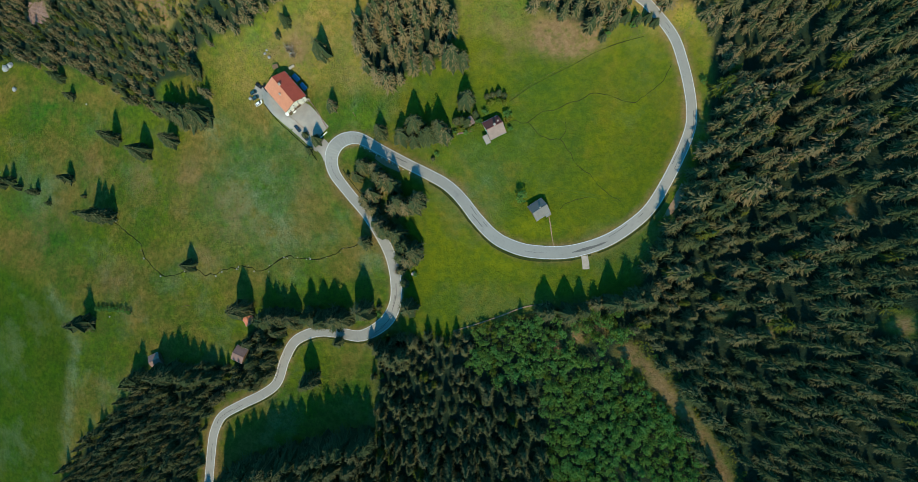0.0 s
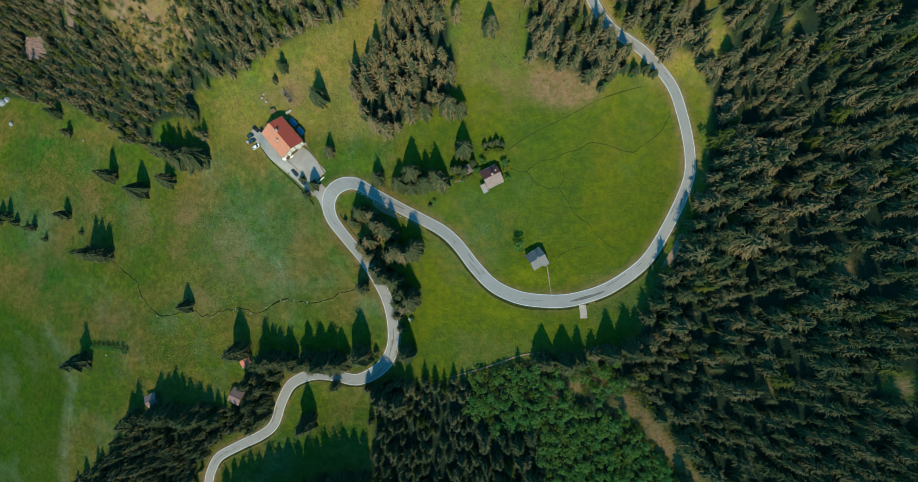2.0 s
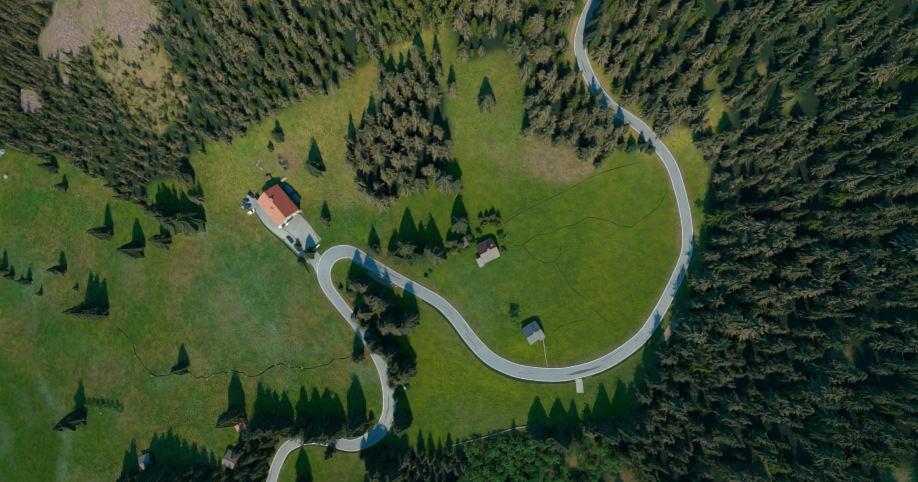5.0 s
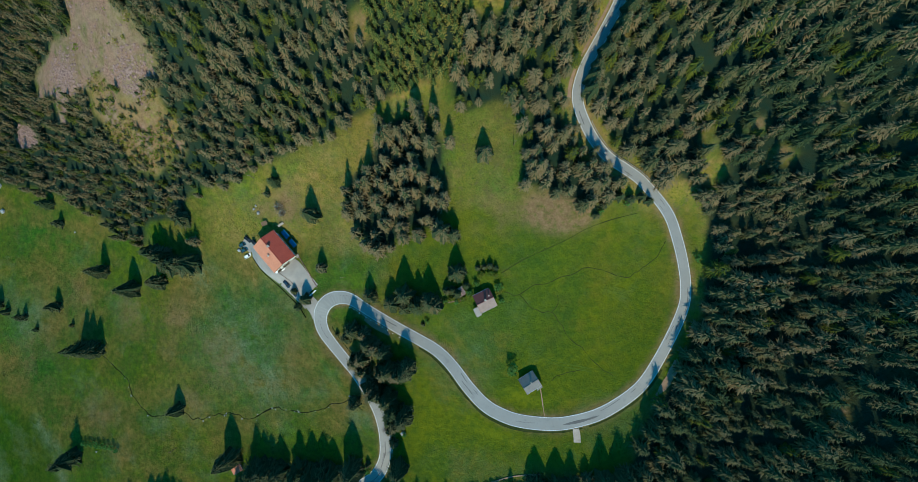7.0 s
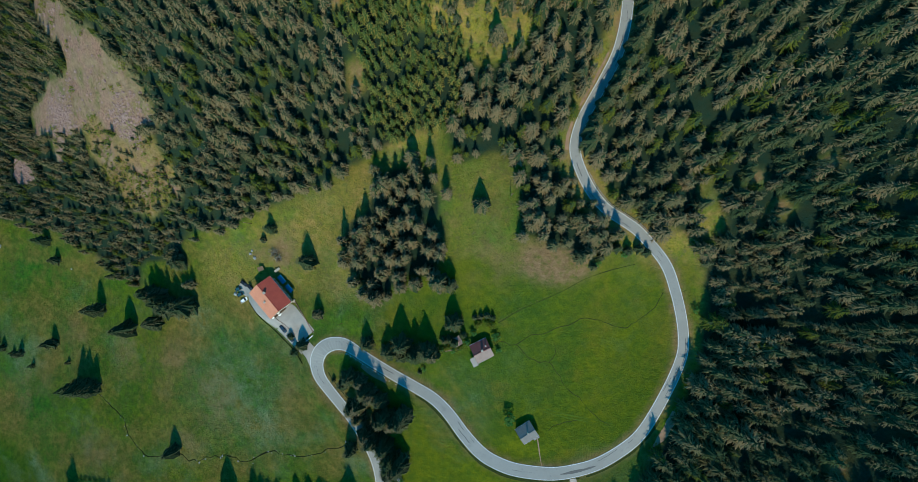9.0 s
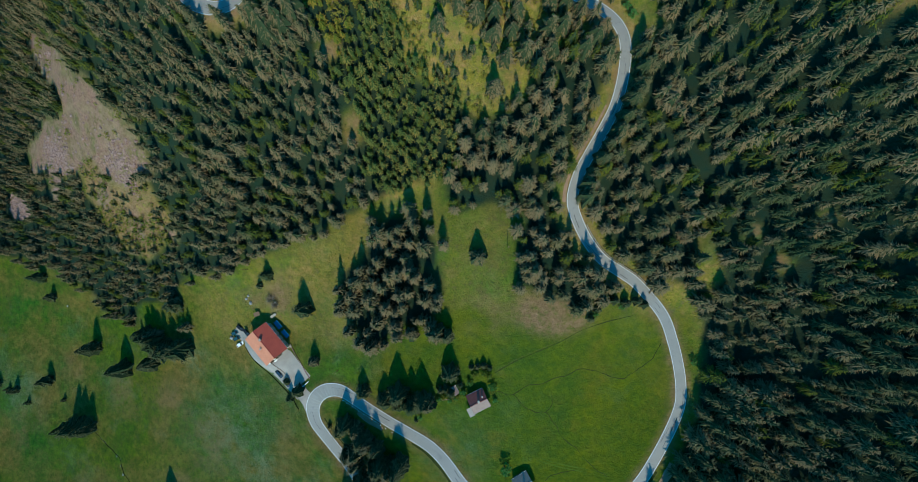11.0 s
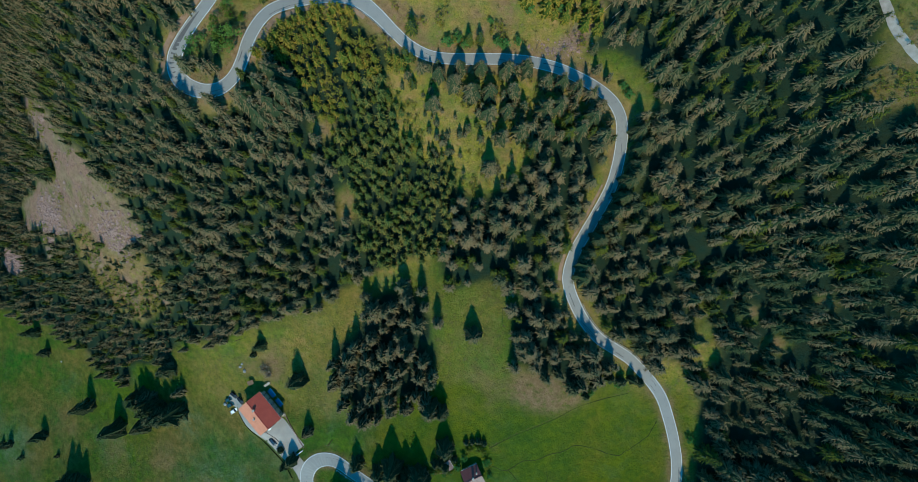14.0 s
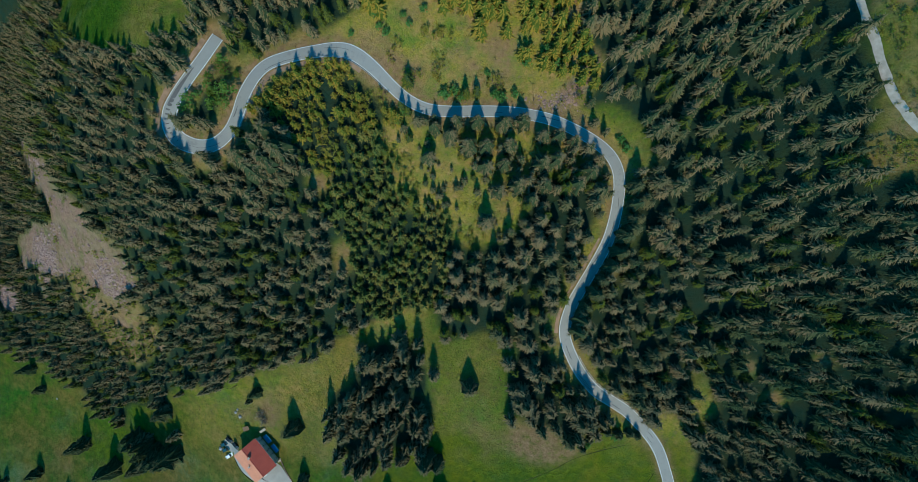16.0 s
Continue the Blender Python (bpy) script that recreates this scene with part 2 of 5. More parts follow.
def distance_to(line, x, y):
    """The distance of places to a polyline, and how far along it the nearest point lies."""
    best, where = np.full(np.shape(x), 1e9), np.zeros(np.shape(x))
    p = np.asarray(line, float)[:, :2]
    for i, (a, b) in enumerate(zip(p[:-1], p[1:])):
        d = b - a
        s = np.clip(((x - a[0]) * d[0] + (y - a[1]) * d[1]) / max(d @ d, 1e-9), 0, 1)
        r = np.hypot(x - a[0] - s * d[0], y - a[1] - s * d[1])
        near = r < best
        best, where = np.where(near, r, best), np.where(near, i + s, where)
    return best, where


def curve_through(points, step=1.5):
    """A smooth line (Catmull-Rom) through plan points, at even steps."""
    p = np.asarray(points, float)
    p = np.vstack([2 * p[0] - p[1], p, 2 * p[-1] - p[-2]])
    out = []
    for a, b, c, d in zip(p[:-3], p[1:-2], p[2:-1], p[3:]):
        n = max(2, int(np.hypot(*(c - b)[:2]) / step))
        for s in np.arange(n) / n:
            out.append(0.5 * (2 * b + (c - a) * s + (2 * a - 5 * b + 4 * c - d) * s * s + (3 * b - a - 3 * c + d) * s ** 3))
    return np.array(out + [p[-2]])


# ---- the lie of the land ----
SLOPE = (35.3, 0.353, 0.153)
HILLS = (-2.3, 4.2, 7.7, -6.9, 4.6, -24.2, -5.5, 5.0, 1.2, 0.8, -30.6, 13.3, -21.9, 23.2, 1.7, -12.1, 9.8, 9.4, -10.0, -32.2, 20.2,
         15.1, -25.4, -10.3, -26.5, 25.4, -37.8, -26.3, -32.8, 4.5, 78.3, -16.8, -1.5, -21.0, 47.5, -27.9, -7.8, -7.4, -1.4, -14.1, -36.7, 33.8)


def lattice_noise(x, y, size, seed):
    """Smooth random swells of about a given size, from -1 to 1."""
    u, v = x / size, y / size
    i, j = np.floor(u).astype(np.int64), np.floor(v).astype(np.int64)
    a, b = u - i, v - j
    a, b = a * a * (3 - 2 * a), b * b * (3 - 2 * b)

    def corner(p, q):
        h = (p * 374761393 + q * 668265263 + seed * 1442695041) & 0x7FFFFFFF
        h = ((h ^ (h >> 13)) * 1274126177) & 0x7FFFFFFF
        return ((h ^ (h >> 16)) & 0xFFFF) / 32767.5 - 1

    return (corner(i, j) * (1 - a) + corner(i + 1, j) * a) * (1 - b) + (corner(i, j + 1) * (1 - a) + corner(i + 1, j + 1) * a) * b


def bare_height(x, y):
    """The valley's sides without the road: a slope with broad swells on it."""
    x, y = np.asarray(x, float), np.asarray(y, float)
    z = SLOPE[0] + SLOPE[1] * np.clip(x, -600, 500) + SLOPE[2] * np.clip(y, -500, 700)
    for k, h in enumerate(HILLS):
        cx, cy = -320 + 560 / 6 * (k % 7), -140 + 96 * (k // 7)
        z = z + h * np.exp(-((x - cx) ** 2 + (y - cy) ** 2) / (2 * 85.0 ** 2))
    return z


ROAD_LOWER = [(-145.3, -124), (-144.8, -117), (-143.5, -103.6), (-141.7, -94.3), (-136.6, -85.1), (-124.5, -78.1), (-111.9, -71.8), (-103.5, -64.9), (-98.6, -51.8), (-93.1, -42), (-85.6, -37.3), (-76.7, -35.1), (-66.6, -35.6), (-53.3, -36.9), (-40.3, -29.5), (-34.2, -19.1), (-33.6, -6.6), (-36.1, 6.1), (-41.3, 17.1), (-48.5, 28.2), (-55.2, 36.2), (-61.3, 43.7), (-65.5, 50), (-67, 57), (-65, 63), (-60.5, 66.6), (-54.5, 67.6), (-49.1, 66), (-40.5, 60.9), (-26.7, 53.2), (-18, 48.7), (-8, 43.2), (-2.1, 38.4), (3, 32.7), (9, 24.8), (16.6, 16.7), (23.8, 12.1), (34.5, 8.6), (50.2, 7.7)]
ROAD_MIDDLE = [(62, 9.8), (73.5, 14.2), (84.8, 21.8), (92.6, 29.6), (99.9, 42), (106.6, 56.2), (110.1, 66.2), (110.8, 73.4), (109.7, 83.7), (106.2, 97.2), (100.8, 110), (88.9, 123.4), (80.6, 129.2), (72, 134.7), (64.9, 143), (60.1, 151.8), (57.6, 158.9), (57.7, 165), (60.1, 173.1), (64, 180.8), (69.5, 191), (74.3, 201), (76.9, 210.6), (78.2, 220), (78.4, 227), (77.1, 233.2), (73.2, 239.3), (65.1, 245.6), (52.2, 252.2), (41, 255.3), (29.4, 256.6), (17.9, 256.6), (5.1, 256)]
ROAD_UPPER = [(-4.9, 256.6), (-13.7, 260.2), (-20.6, 265.7), (-27.6, 272.1), (-34.6, 276.9), (-41.5, 278.6), (-52.4, 276.4), (-62.8, 273), (-69.9, 269.5), (-74.7, 264.2), (-78.7, 256.5), (-80.9, 249.2), (-83.8, 242.6), (-88.2, 237.8), (-92.9, 235.7), (-98.5, 235.7), (-104.3, 238.2), (-107.3, 242.9), (-107.7, 248.1), (-105.7, 253.4), (-100.9, 260.9), (-95.3, 268.4), (-91.6, 274), (-88.4, 279)]
ROAD_LINE = curve_through(ROAD_LOWER + ROAD_MIDDLE + ROAD_UPPER)
ROAD_WIDTH = 5.2
ROAD_WIDTHS = ROAD_WIDTH + sum(extra * np.exp(-((ROAD_LINE[:, 0] - x) ** 2 + (ROAD_LINE[:, 1] - y) ** 2) / (2 * reach ** 2))
                               for x, y, extra, reach in ((-63, 63, 2.4, 9), (-104, 241, 1.6, 10), (-40, -28, 1.2, 10), (40, 10, 1.4, 38), (-38, 278, 1.3, 9), (-60, -36, 0.7, 40)))


def nearest(p):
    return int(np.argmin(np.hypot(*(ROAD_LINE - np.array(p)).T)))


def smooth_heights(line, reach):
    z = bare_height(line[:, 0], line[:, 1])
    k = np.hanning(2 * reach + 3)[1:-1]
    return np.convolve(np.pad(z, reach, mode="edge"), k / k.sum(), "valid")


ROAD_Z = smooth_heights(ROAD_LINE, 22)


# Levelled places under the houses: plan, inner and outer radius, height.
LEVEL_GROUND = ((-89.5, 90.7, 10.5, 17, 5.2), (16.9, 67.7, 6, 11, 25.6), (38.9, 28.5, 5.5, 10, 21.4), (-118.9, -29.0, 3.5, 7, -23.0),
                (-124.7, -48.9, 4, 8, -26.5), (-178.5, -54.0, 4, 8, -37.5), (5.5, 71.7, 2, 5, 24.5))


def height(x, y):
    """The height of the ground, with the road's bench cut into the slope."""
    x, y = np.asarray(x, float), np.asarray(y, float)
    z = bare_height(x, y)
    field = np.clip(1.2 - np.hypot((x - 45) / 75, (y - 40) / 60), 0, 1)
    uneven = 0.9 * lattice_noise(x, y, 23, 1) + 0.42 * lattice_noise(x, y, 11, 2) + 0.24 * lattice_noise(x, y, 5.5, 3) + 0.10 * lattice_noise(x, y, 3.1, 4)
    z = z + uneven * (1 - 0.75 * field)
    d, s = distance_to(ROAD_LINE, x, y)
    bench = np.interp(s, np.arange(len(ROAD_Z)), ROAD_Z) - 0.12
    f = np.clip((d - 4.6) / 9.0, 0, 1)
    f = f * f * (3 - 2 * f)
    z = np.where(d < 14, bench * (1 - f) + z * f, z)
    for px, py, near, far, level in LEVEL_GROUND:
        f = np.clip((np.hypot(x - px, y - py) - near) / (far - near), 0, 1)
        f = f * f * (3 - 2 * f)
        z = np.where(d < 5, z, level * (1 - f) + z * f)
    return z


# Outlines of the open land and the woods, in plan.
MEADOW = [(-376, 143), (-302, 135), (-273, 131), (-243, 124), (-224, 116), (-206, 105), (-185, 93), (-161, 84), (-141, 81), (-138, 102), (-143, 119), (-130, 123), (-112, 124), (-98, 132), (-78, 138), (-60, 144), (-45, 152), (-36, 158), (-22, 164), (-8, 169), (-1, 169), (1, 158), (8, 153), (16, 158), (35, 155), (32, 145), (32, 123), (38, 119), (46, 118), (63, 110), (76, 116), (92, 120), (103, 124), (113, 121), (118, 102), (117, 81), (115, 62), (113, 52), (104, 33), (95, 16), (87, -7), (80, -19), (64, -16), (44, -19), (25, -24), (10, -31), (-5, -35), (-27, -37), (-50, -30), (-60, -30), (-104, -30), (-122, -34), (-129, -53), (-167, -56), (-189, -67), (-217, -90), (-242, -119), (-266, -154), (-459, -187)]
SOUTH_FIELD = [(-46, -45), (-46, -96), (-60, -106), (-87, -113), (-115, -121), (-131, -128), (-154, -130), (-145, -100), (-130, -78), (-110, -70), (-97, -55), (-88, -38)]
SCREE = [(-253, 265), (-223, 254), (-192, 237), (-181, 227), (-180, 220), (-164, 212), (-155, 205), (-147, 199), (-144, 193), (-141, 185), (-145, 174), (-155, 169), (-157, 161), (-161, 163), (-164, 170), (-172, 175), (-179, 180), (-186, 187), (-190, 190), (-194, 184), (-202, 178), (-219, 177), (-233, 168), (-240, 171), (-238, 182), (-255, 187), (-263, 198), (-247, 204), (-227, 206), (-202, 210), (-204, 219), (-219, 233), (-247, 250)]
GLADE = [(-21, 252), (-6, 253), (24, 255), (45, 250), (53, 244), (60, 237), (65, 229), (38, 229), (38, 211), (23, 198), (12, 198), (2, 214), (-14, 216), (-19, 230), (-24, 242)]
NORTH_SLOPE = [(-46, 284), (-32, 283), (-17, 270), (-2, 260), (13, 263), (46, 260), (60, 260), (66, 267), (66, 280), (60, 288), (64, 300), (62, 320), (7, 322), (-38, 315), (-30, 296), (-42, 289)]
BEND_GRASS = [(60, 259), (73, 259), (82, 252), (91, 244), (90, 232), (83, 228), (80, 242), (73, 251)]
EAST_CLEARING = [(150, 296), (153, 283), (154, 272), (158, 258), (160, 248), (157, 239), (154, 231), (163, 224), (172, 230), (180, 241), (185, 290), (165, 310)]
NORTH_MEADOW = [(-180, 300), (-142, 277), (-116, 272), (-102, 281), (-95, 298), (-110, 325), (-180, 330)]
FOREST_POCKET = [(-176, 107), (-158, 108), (-140, 104), (-140, 84), (-149, 82), (-161, 91), (-177, 94)]
SCREE_PATCHES = ([(-181, 176), (-176, 172), (-180, 160), (-188, 160), (-191, 164)], [(-282, 174), (-266, 171), (-262, 160), (-274, 154), (-282, 163)], [(-171, 158), (-160, 157), (-158, 149), (-163, 141), (-168, 148)], [(-144, 148), (-138, 148), (-138, 142), (-144, 141)])
ISLAND_WOOD = [(-53, 128), (-39, 136), (-36, 152), (-22, 156), (-8, 156), (-1, 137), (0, 119), (-2, 102), (-20, 99), (-34, 88), (-43, 94), (-52, 111)]
BROADLEAF_WOOD = [(8, -31), (34, -22), (51, -20), (77, -20), (84, -29), (83, -51), (95, -65), (107, -78), (118, -112), (46, -118), (41, -71), (39, -53), (20, -58), (5, -52)]
LOOP_WOOD = [(-79, 250), (-75, 264), (-66, 272), (-39, 278), (-25, 267), (-15, 258), (-17, 248), (-37, 242), (-47, 219), (-60, 238), (-69, 249)]
LOOP_BROADLEAF = [(-98, 268), (-89, 275), (-80, 266), (-82, 255), (-88, 244), (-98, 244), (-102, 251)]
YOUNG_WOOD = [(-55, 261), (-38, 263), (-29, 252), (-16, 228), (-8, 216), (7, 211), (5, 180), (-3, 170), (-24, 161), (-38, 169), (-40, 198), (-49, 214), (-57, 237)]
SCREE_FOOT = [(-190, 189), (-181, 182), (-175, 174), (-166, 168), (-149, 170), (-145, 167), (-134, 154), (-141, 146), (-161, 133), (-172, 138), (-188, 153), (-199, 166), (-202, 176)]
EAST_TRACK = [(147, 292), (149, 285), (151, 278), (153.5, 271), (156, 262), (159.5, 252), (162, 247), (166, 240), (172, 231)]
FOREST_GLADE = [(112, 156), (116, 154), (119, 143), (124, 130), (121, 120), (115, 127), (115, 140)]
WEST_FIELD = [(-420, 14), (-344, 7), (-293, 1), (-262, -16), (-247, -30), (-243, -52), (-247, -82), (-253, -120), (-264, -158), (-420, -190)]
WEST_BOUNDARY = [(-262, -16), (-245, -32), (-239, -52), (-244, -81), (-251, -120)]
GULLY = [(82, -40), (91, -49), (102, -64), (113, -77), (120, -90), (127, -108)]
# Bare reddish spots in the woods and pale flowery patches on the meadow: plan and radius.
BARE_SPOTS = ((122, -19, 3.6), (140, -29, 3), (179, -23, 4), (147, 135, 3.4), (136, 148, 3.4), (161, 152, 3.4), (-56, 273, 3), (-41, 195, 4), (-42, 188, 3), (-51, 224, 4), (48, -39, 3), (58, -34, 3.4), (69, -29, 3.4), (165, 25, 3), (15, 276, 2.4), (16, 267, 2.4), (28, 280, 2.2))
DRY_SPOTS = ((-130, 30, 16), (-214, -2, 12), (-188, 56, 14), (-155, 52, 13), (-262, 24, 14), (-231, 60, 12), (-88, 44, 9), (20, 110, 12), (-150, 8, 12))
PALE_SPOTS = ((-115, 42, 24), (-138, 78, 9), (15, 46, 9), (5, 38, 7), (-45, 3, 8), (-271, 49, 14), (-100, 20, 14))
LANDSLIP = [(44, 259), (51, 263), (57, 270), (61, 279), (66, 283), (70, 276), (67, 268), (60, 262), (52, 258.5)]
OPEN_LAND = (MEADOW, SOUTH_FIELD, GLADE, NORTH_SLOPE, BEND_GRASS, EAST_CLEARING, NORTH_MEADOW, FOREST_POCKET, FOREST_GLADE, LANDSLIP, *SCREE_PATCHES)


def ragged(outline, x, y):
    """Inside an outline whose edge runs in and out by a few metres."""
    return inside(outline, x + 4.5 * lattice_noise(x, y, 11, 61) + 2.0 * lattice_noise(x, y, 4, 63), y + 4.5 * lattice_noise(x, y, 11, 62) + 2.0 * lattice_noise(x, y, 4, 64))


def open_land(x, y):
    clear = ragged(SCREE, x, y) | ragged(SCREE_FOOT, x, y)
    for outline in OPEN_LAND:
        clear |= inside(outline, x, y)
    return clear


MASKS = {}


def build_ground():
    def axis(lo, hi, step, far):
        core = np.arange(lo, hi + step, step)
        out = []
        d, p = step, 0.0
        while p < far:
            d *= 1.35
            p += d
            out.append(p)
        out = np.array(out)
        return np.concatenate([core[0] - out[::-1], core, core[-1] + out])

    xs, ys = axis(-335, 215, 2.2, 2500), axis(-165, 340, 2.2, 2500)
    gx, gy = np.meshgrid(xs, ys)
    x, y = gx.ravel(), gy.ravel()
    z = height(x, y)
    nx = len(xs)
    a = (np.arange(len(ys) - 1)[:, None] * nx + np.arange(nx - 1)[None, :]).ravel()
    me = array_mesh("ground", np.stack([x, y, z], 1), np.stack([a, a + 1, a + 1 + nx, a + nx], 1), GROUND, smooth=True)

    def soften(mask, reach=2):
        m = mask.reshape(gx.shape).astype(float)
        for _ in range(reach):
            q = np.pad(m, 1, mode="edge")
            m = (q[:-2, 1:-1] + q[2:, 1:-1] + q[1:-1, :-2] + q[1:-1, 2:] + 2 * m) / 6
        return m.ravel()

    d, _ = distance_to(ROAD_LINE, x, y)
    clear = open_land(x, y)
    bare, pale = np.zeros(len(x)), np.zeros(len(x))
    for bx, by, r in BARE_SPOTS:
        bare = np.maximum(bare, np.exp(-(((x - bx) ** 2 + (y - by) ** 2) / r ** 2) ** 2))
    for bx, by, r in PALE_SPOTS:
        pale = np.maximum(pale, np.exp(-((x - bx) ** 2 + (y - by) ** 2) / r ** 2))
    dry = np.zeros(len(x))
    for bx, by, r in DRY_SPOTS:
        dry = np.maximum(dry, np.exp(-((x - bx) ** 2 + (y - by) ** 2) / r ** 2))
    gully = distance_to(GULLY, x, y)[0]
    bare = np.maximum(bare, np.clip(1.3 - gully / 4, 0, 1))
    upper_cut = (y > 222) & (d < 7) & (x < 70)
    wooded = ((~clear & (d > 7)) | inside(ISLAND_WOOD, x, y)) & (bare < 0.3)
    tongues = np.zeros(len(x), bool)
    for outline in (*SCREE_PATCHES, LANDSLIP):
        tongues |= inside(outline, x, y)
    spots = {
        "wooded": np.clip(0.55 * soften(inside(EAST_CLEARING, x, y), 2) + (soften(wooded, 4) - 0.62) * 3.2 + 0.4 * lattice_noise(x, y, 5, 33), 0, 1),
        "scree": np.clip(soften(ragged(SCREE, x, y) | tongues, 2) * 1.15 + (0.45 * lattice_noise(x, y, 4, 34) + 0.4 * lattice_noise(x, y, 10, 37)) * soften(ragged(SCREE, x, y), 4), 0, 1),
        "rough": 0.42 * soften((y > 92) & (x > -130) & clear, 8) + soften((x > 99) & (y > 60) & (y < 135), 4) + soften(inside(GLADE, x, y) | inside(YOUNG_WOOD, x, y) | ragged(SCREE_FOOT, x, y) | inside(NORTH_SLOPE, x, y) | ((y > 100) & (d < 8)), 5),
        "mown": soften((x > -30) & (y < 110) & (y > -40) & (x < 125) & clear, 6),
        "lush": soften(inside(WEST_FIELD, x, y) | inside(NORTH_MEADOW, x, y), 7) + soften(inside(FOREST_GLADE, x, y), 2),
        "pale": np.clip(pale + np.clip(1 - distance_to(WEST_BOUNDARY, x, y)[0] / 7, 0, 1), 0, 1),
        "soil": soften(d < 3.8, 1) + 0.9 * bare + 0.5 * dry * np.clip(0.6 + lattice_noise(x, y, 9, 71) + 0.5 * lattice_noise(x, y, 4, 72), 0, 1) + 0.8 * soften(upper_cut, 3) + 0.85 * soften(inside(NORTH_SLOPE, x, y) | inside(EAST_CLEARING, x, y), 3) * np.clip(0.4 + lattice_noise(x, y, 13, 51) + 0.4 * lattice_noise(x, y, 5, 52), 0, 1) + 1.6 * np.exp(-(((x - 51) / 17) ** 2 + ((y - 110) / 10) ** 2) ** 2) + np.exp(-(((x + 84) / 7) ** 2 + ((y - 114) / 11) ** 2)) + 0.95 * soften(ragged(SCREE_FOOT, x, y), 3) + 0.7 * np.exp(-(((x + 99) / 6) ** 2 + ((y - 113) / 5) ** 2)),
    }
    MASKS.update({key: np.clip(value, 0, 1).reshape(gx.shape) for key, value in spots.items()})
    MASKS["axes"] = (xs, ys)
    MASKS["z"], MASKS["road"] = z.reshape(gx.shape), d.reshape(gx.shape)
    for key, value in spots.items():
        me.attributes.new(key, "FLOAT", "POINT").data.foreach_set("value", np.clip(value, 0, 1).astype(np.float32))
    return tagged(new("ground", me), "grassy alpine meadow ground with worn and wooded patches", "ground", kind="structure")


def ribbon(name, line, z, left, right, material, thick=0.0):
    """A strip along a plan line between two offsets to its side, with skirts of a thickness."""
    t = np.gradient(line, axis=0)
    t /= np.linalg.norm(t, axis=1)[:, None]
    side = np.stack([-t[:, 1], t[:, 0]], 1)
    left, right = np.broadcast_to(left, len(line)), np.broadcast_to(right, len(line))
    a, b = line + side * left[:, None], line + side * right[:, None]
    rows = [np.column_stack([a, z - thick]), np.column_stack([a, z]), np.column_stack([b, z]), np.column_stack([b, z - thick])]
    if not thick:
        rows = rows[1:3]
    k, n = len(rows), len(line)
    v = np.stack(rows, 1).reshape(-1, 3)
    i = (np.arange(n - 1)[:, None] * k + np.arange(k - 1)[None, :]).ravel()
    return array_mesh(name, v, np.stack([i, i + 1, i + 1 + k, i + k], 1), material)


def build_road():
    road = tagged(new("road", ribbon("road", ROAD_LINE, ROAD_Z + 0.04, ROAD_WIDTHS / 2, -ROAD_WIDTHS / 2, ASPHALT, 0.5)),
                  "winding pale grey asphalt mountain road", "road", kind="structure")
    for s in (1, -1):
        o = s * (ROAD_WIDTHS / 2 - 0.25)
        line = new("edge_line", ribbon("edge_line", ROAD_LINE, ROAD_Z + 0.055, o + 0.13, o - 0.13, LINE))
        line.parent = road
        tagged(line, "white painted edge line")
    rng = np.random.default_rng(31)
    # narrow tar seams along the lanes
    for _ in range(45):
        i = int(rng.integers(5, len(ROAD_LINE) - 30))
        n = int(rng.integers(3, 9))
        sway = rng.uniform(-1.5, 1.5) + np.cumsum(rng.normal(scale=0.12, size=n))
        wide = rng.uniform(0.08, 0.24)
        seam = new("tar_seam", ribbon("tar_seam", ROAD_LINE[i:i + n], ROAD_Z[i:i + n] + 0.05, sway + wide, sway - wide * rng.uniform(0.3, 1, n), TAR))
        seam.parent = road
    # broad darker patches on the asphalt, tapering at both ends
    for x, y, long, wide, off in ((63, 10, 10, 0.9, -0.6), (70, 12, 6, 0.6, -0.6), (105, 60, 6, 0.5, -0.6), (-104.5, 252, 20, 1.2, 0.7)):
        i = int(np.argmin((ROAD_LINE[:, 0] - x) ** 2 + (ROAD_LINE[:, 1] - y) ** 2))
        run = np.arange(i - long // 2, i + long // 2)
        taper = np.sin(np.linspace(0.2, 3.0, len(run))) * wide
        dark_patch = new("tar_seam", ribbon("tar_seam", ROAD_LINE[run], ROAD_Z[run] + 0.046, off + taper, off - 0.6 * taper, TAR))
        dark_patch.parent = road
    return road


build_ground()
build_road()


def sample(key, x, y):
    """A value of the ground's grid between its corners."""
    xs, ys = MASKS["axes"]
    g = MASKS[key]
    j, i = np.clip(np.searchsorted(xs, x) - 1, 0, len(xs) - 2), np.clip(np.searchsorted(ys, y) - 1, 0, len(ys) - 2)
    a, b = (x - xs[j]) / (xs[j + 1] - xs[j]), (y - ys[i]) / (ys[i + 1] - ys[i])
    return (g[i, j] * (1 - a) + g[i, j + 1] * a) * (1 - b) + (g[i + 1, j] * (1 - a) + g[i + 1, j + 1] * a) * b


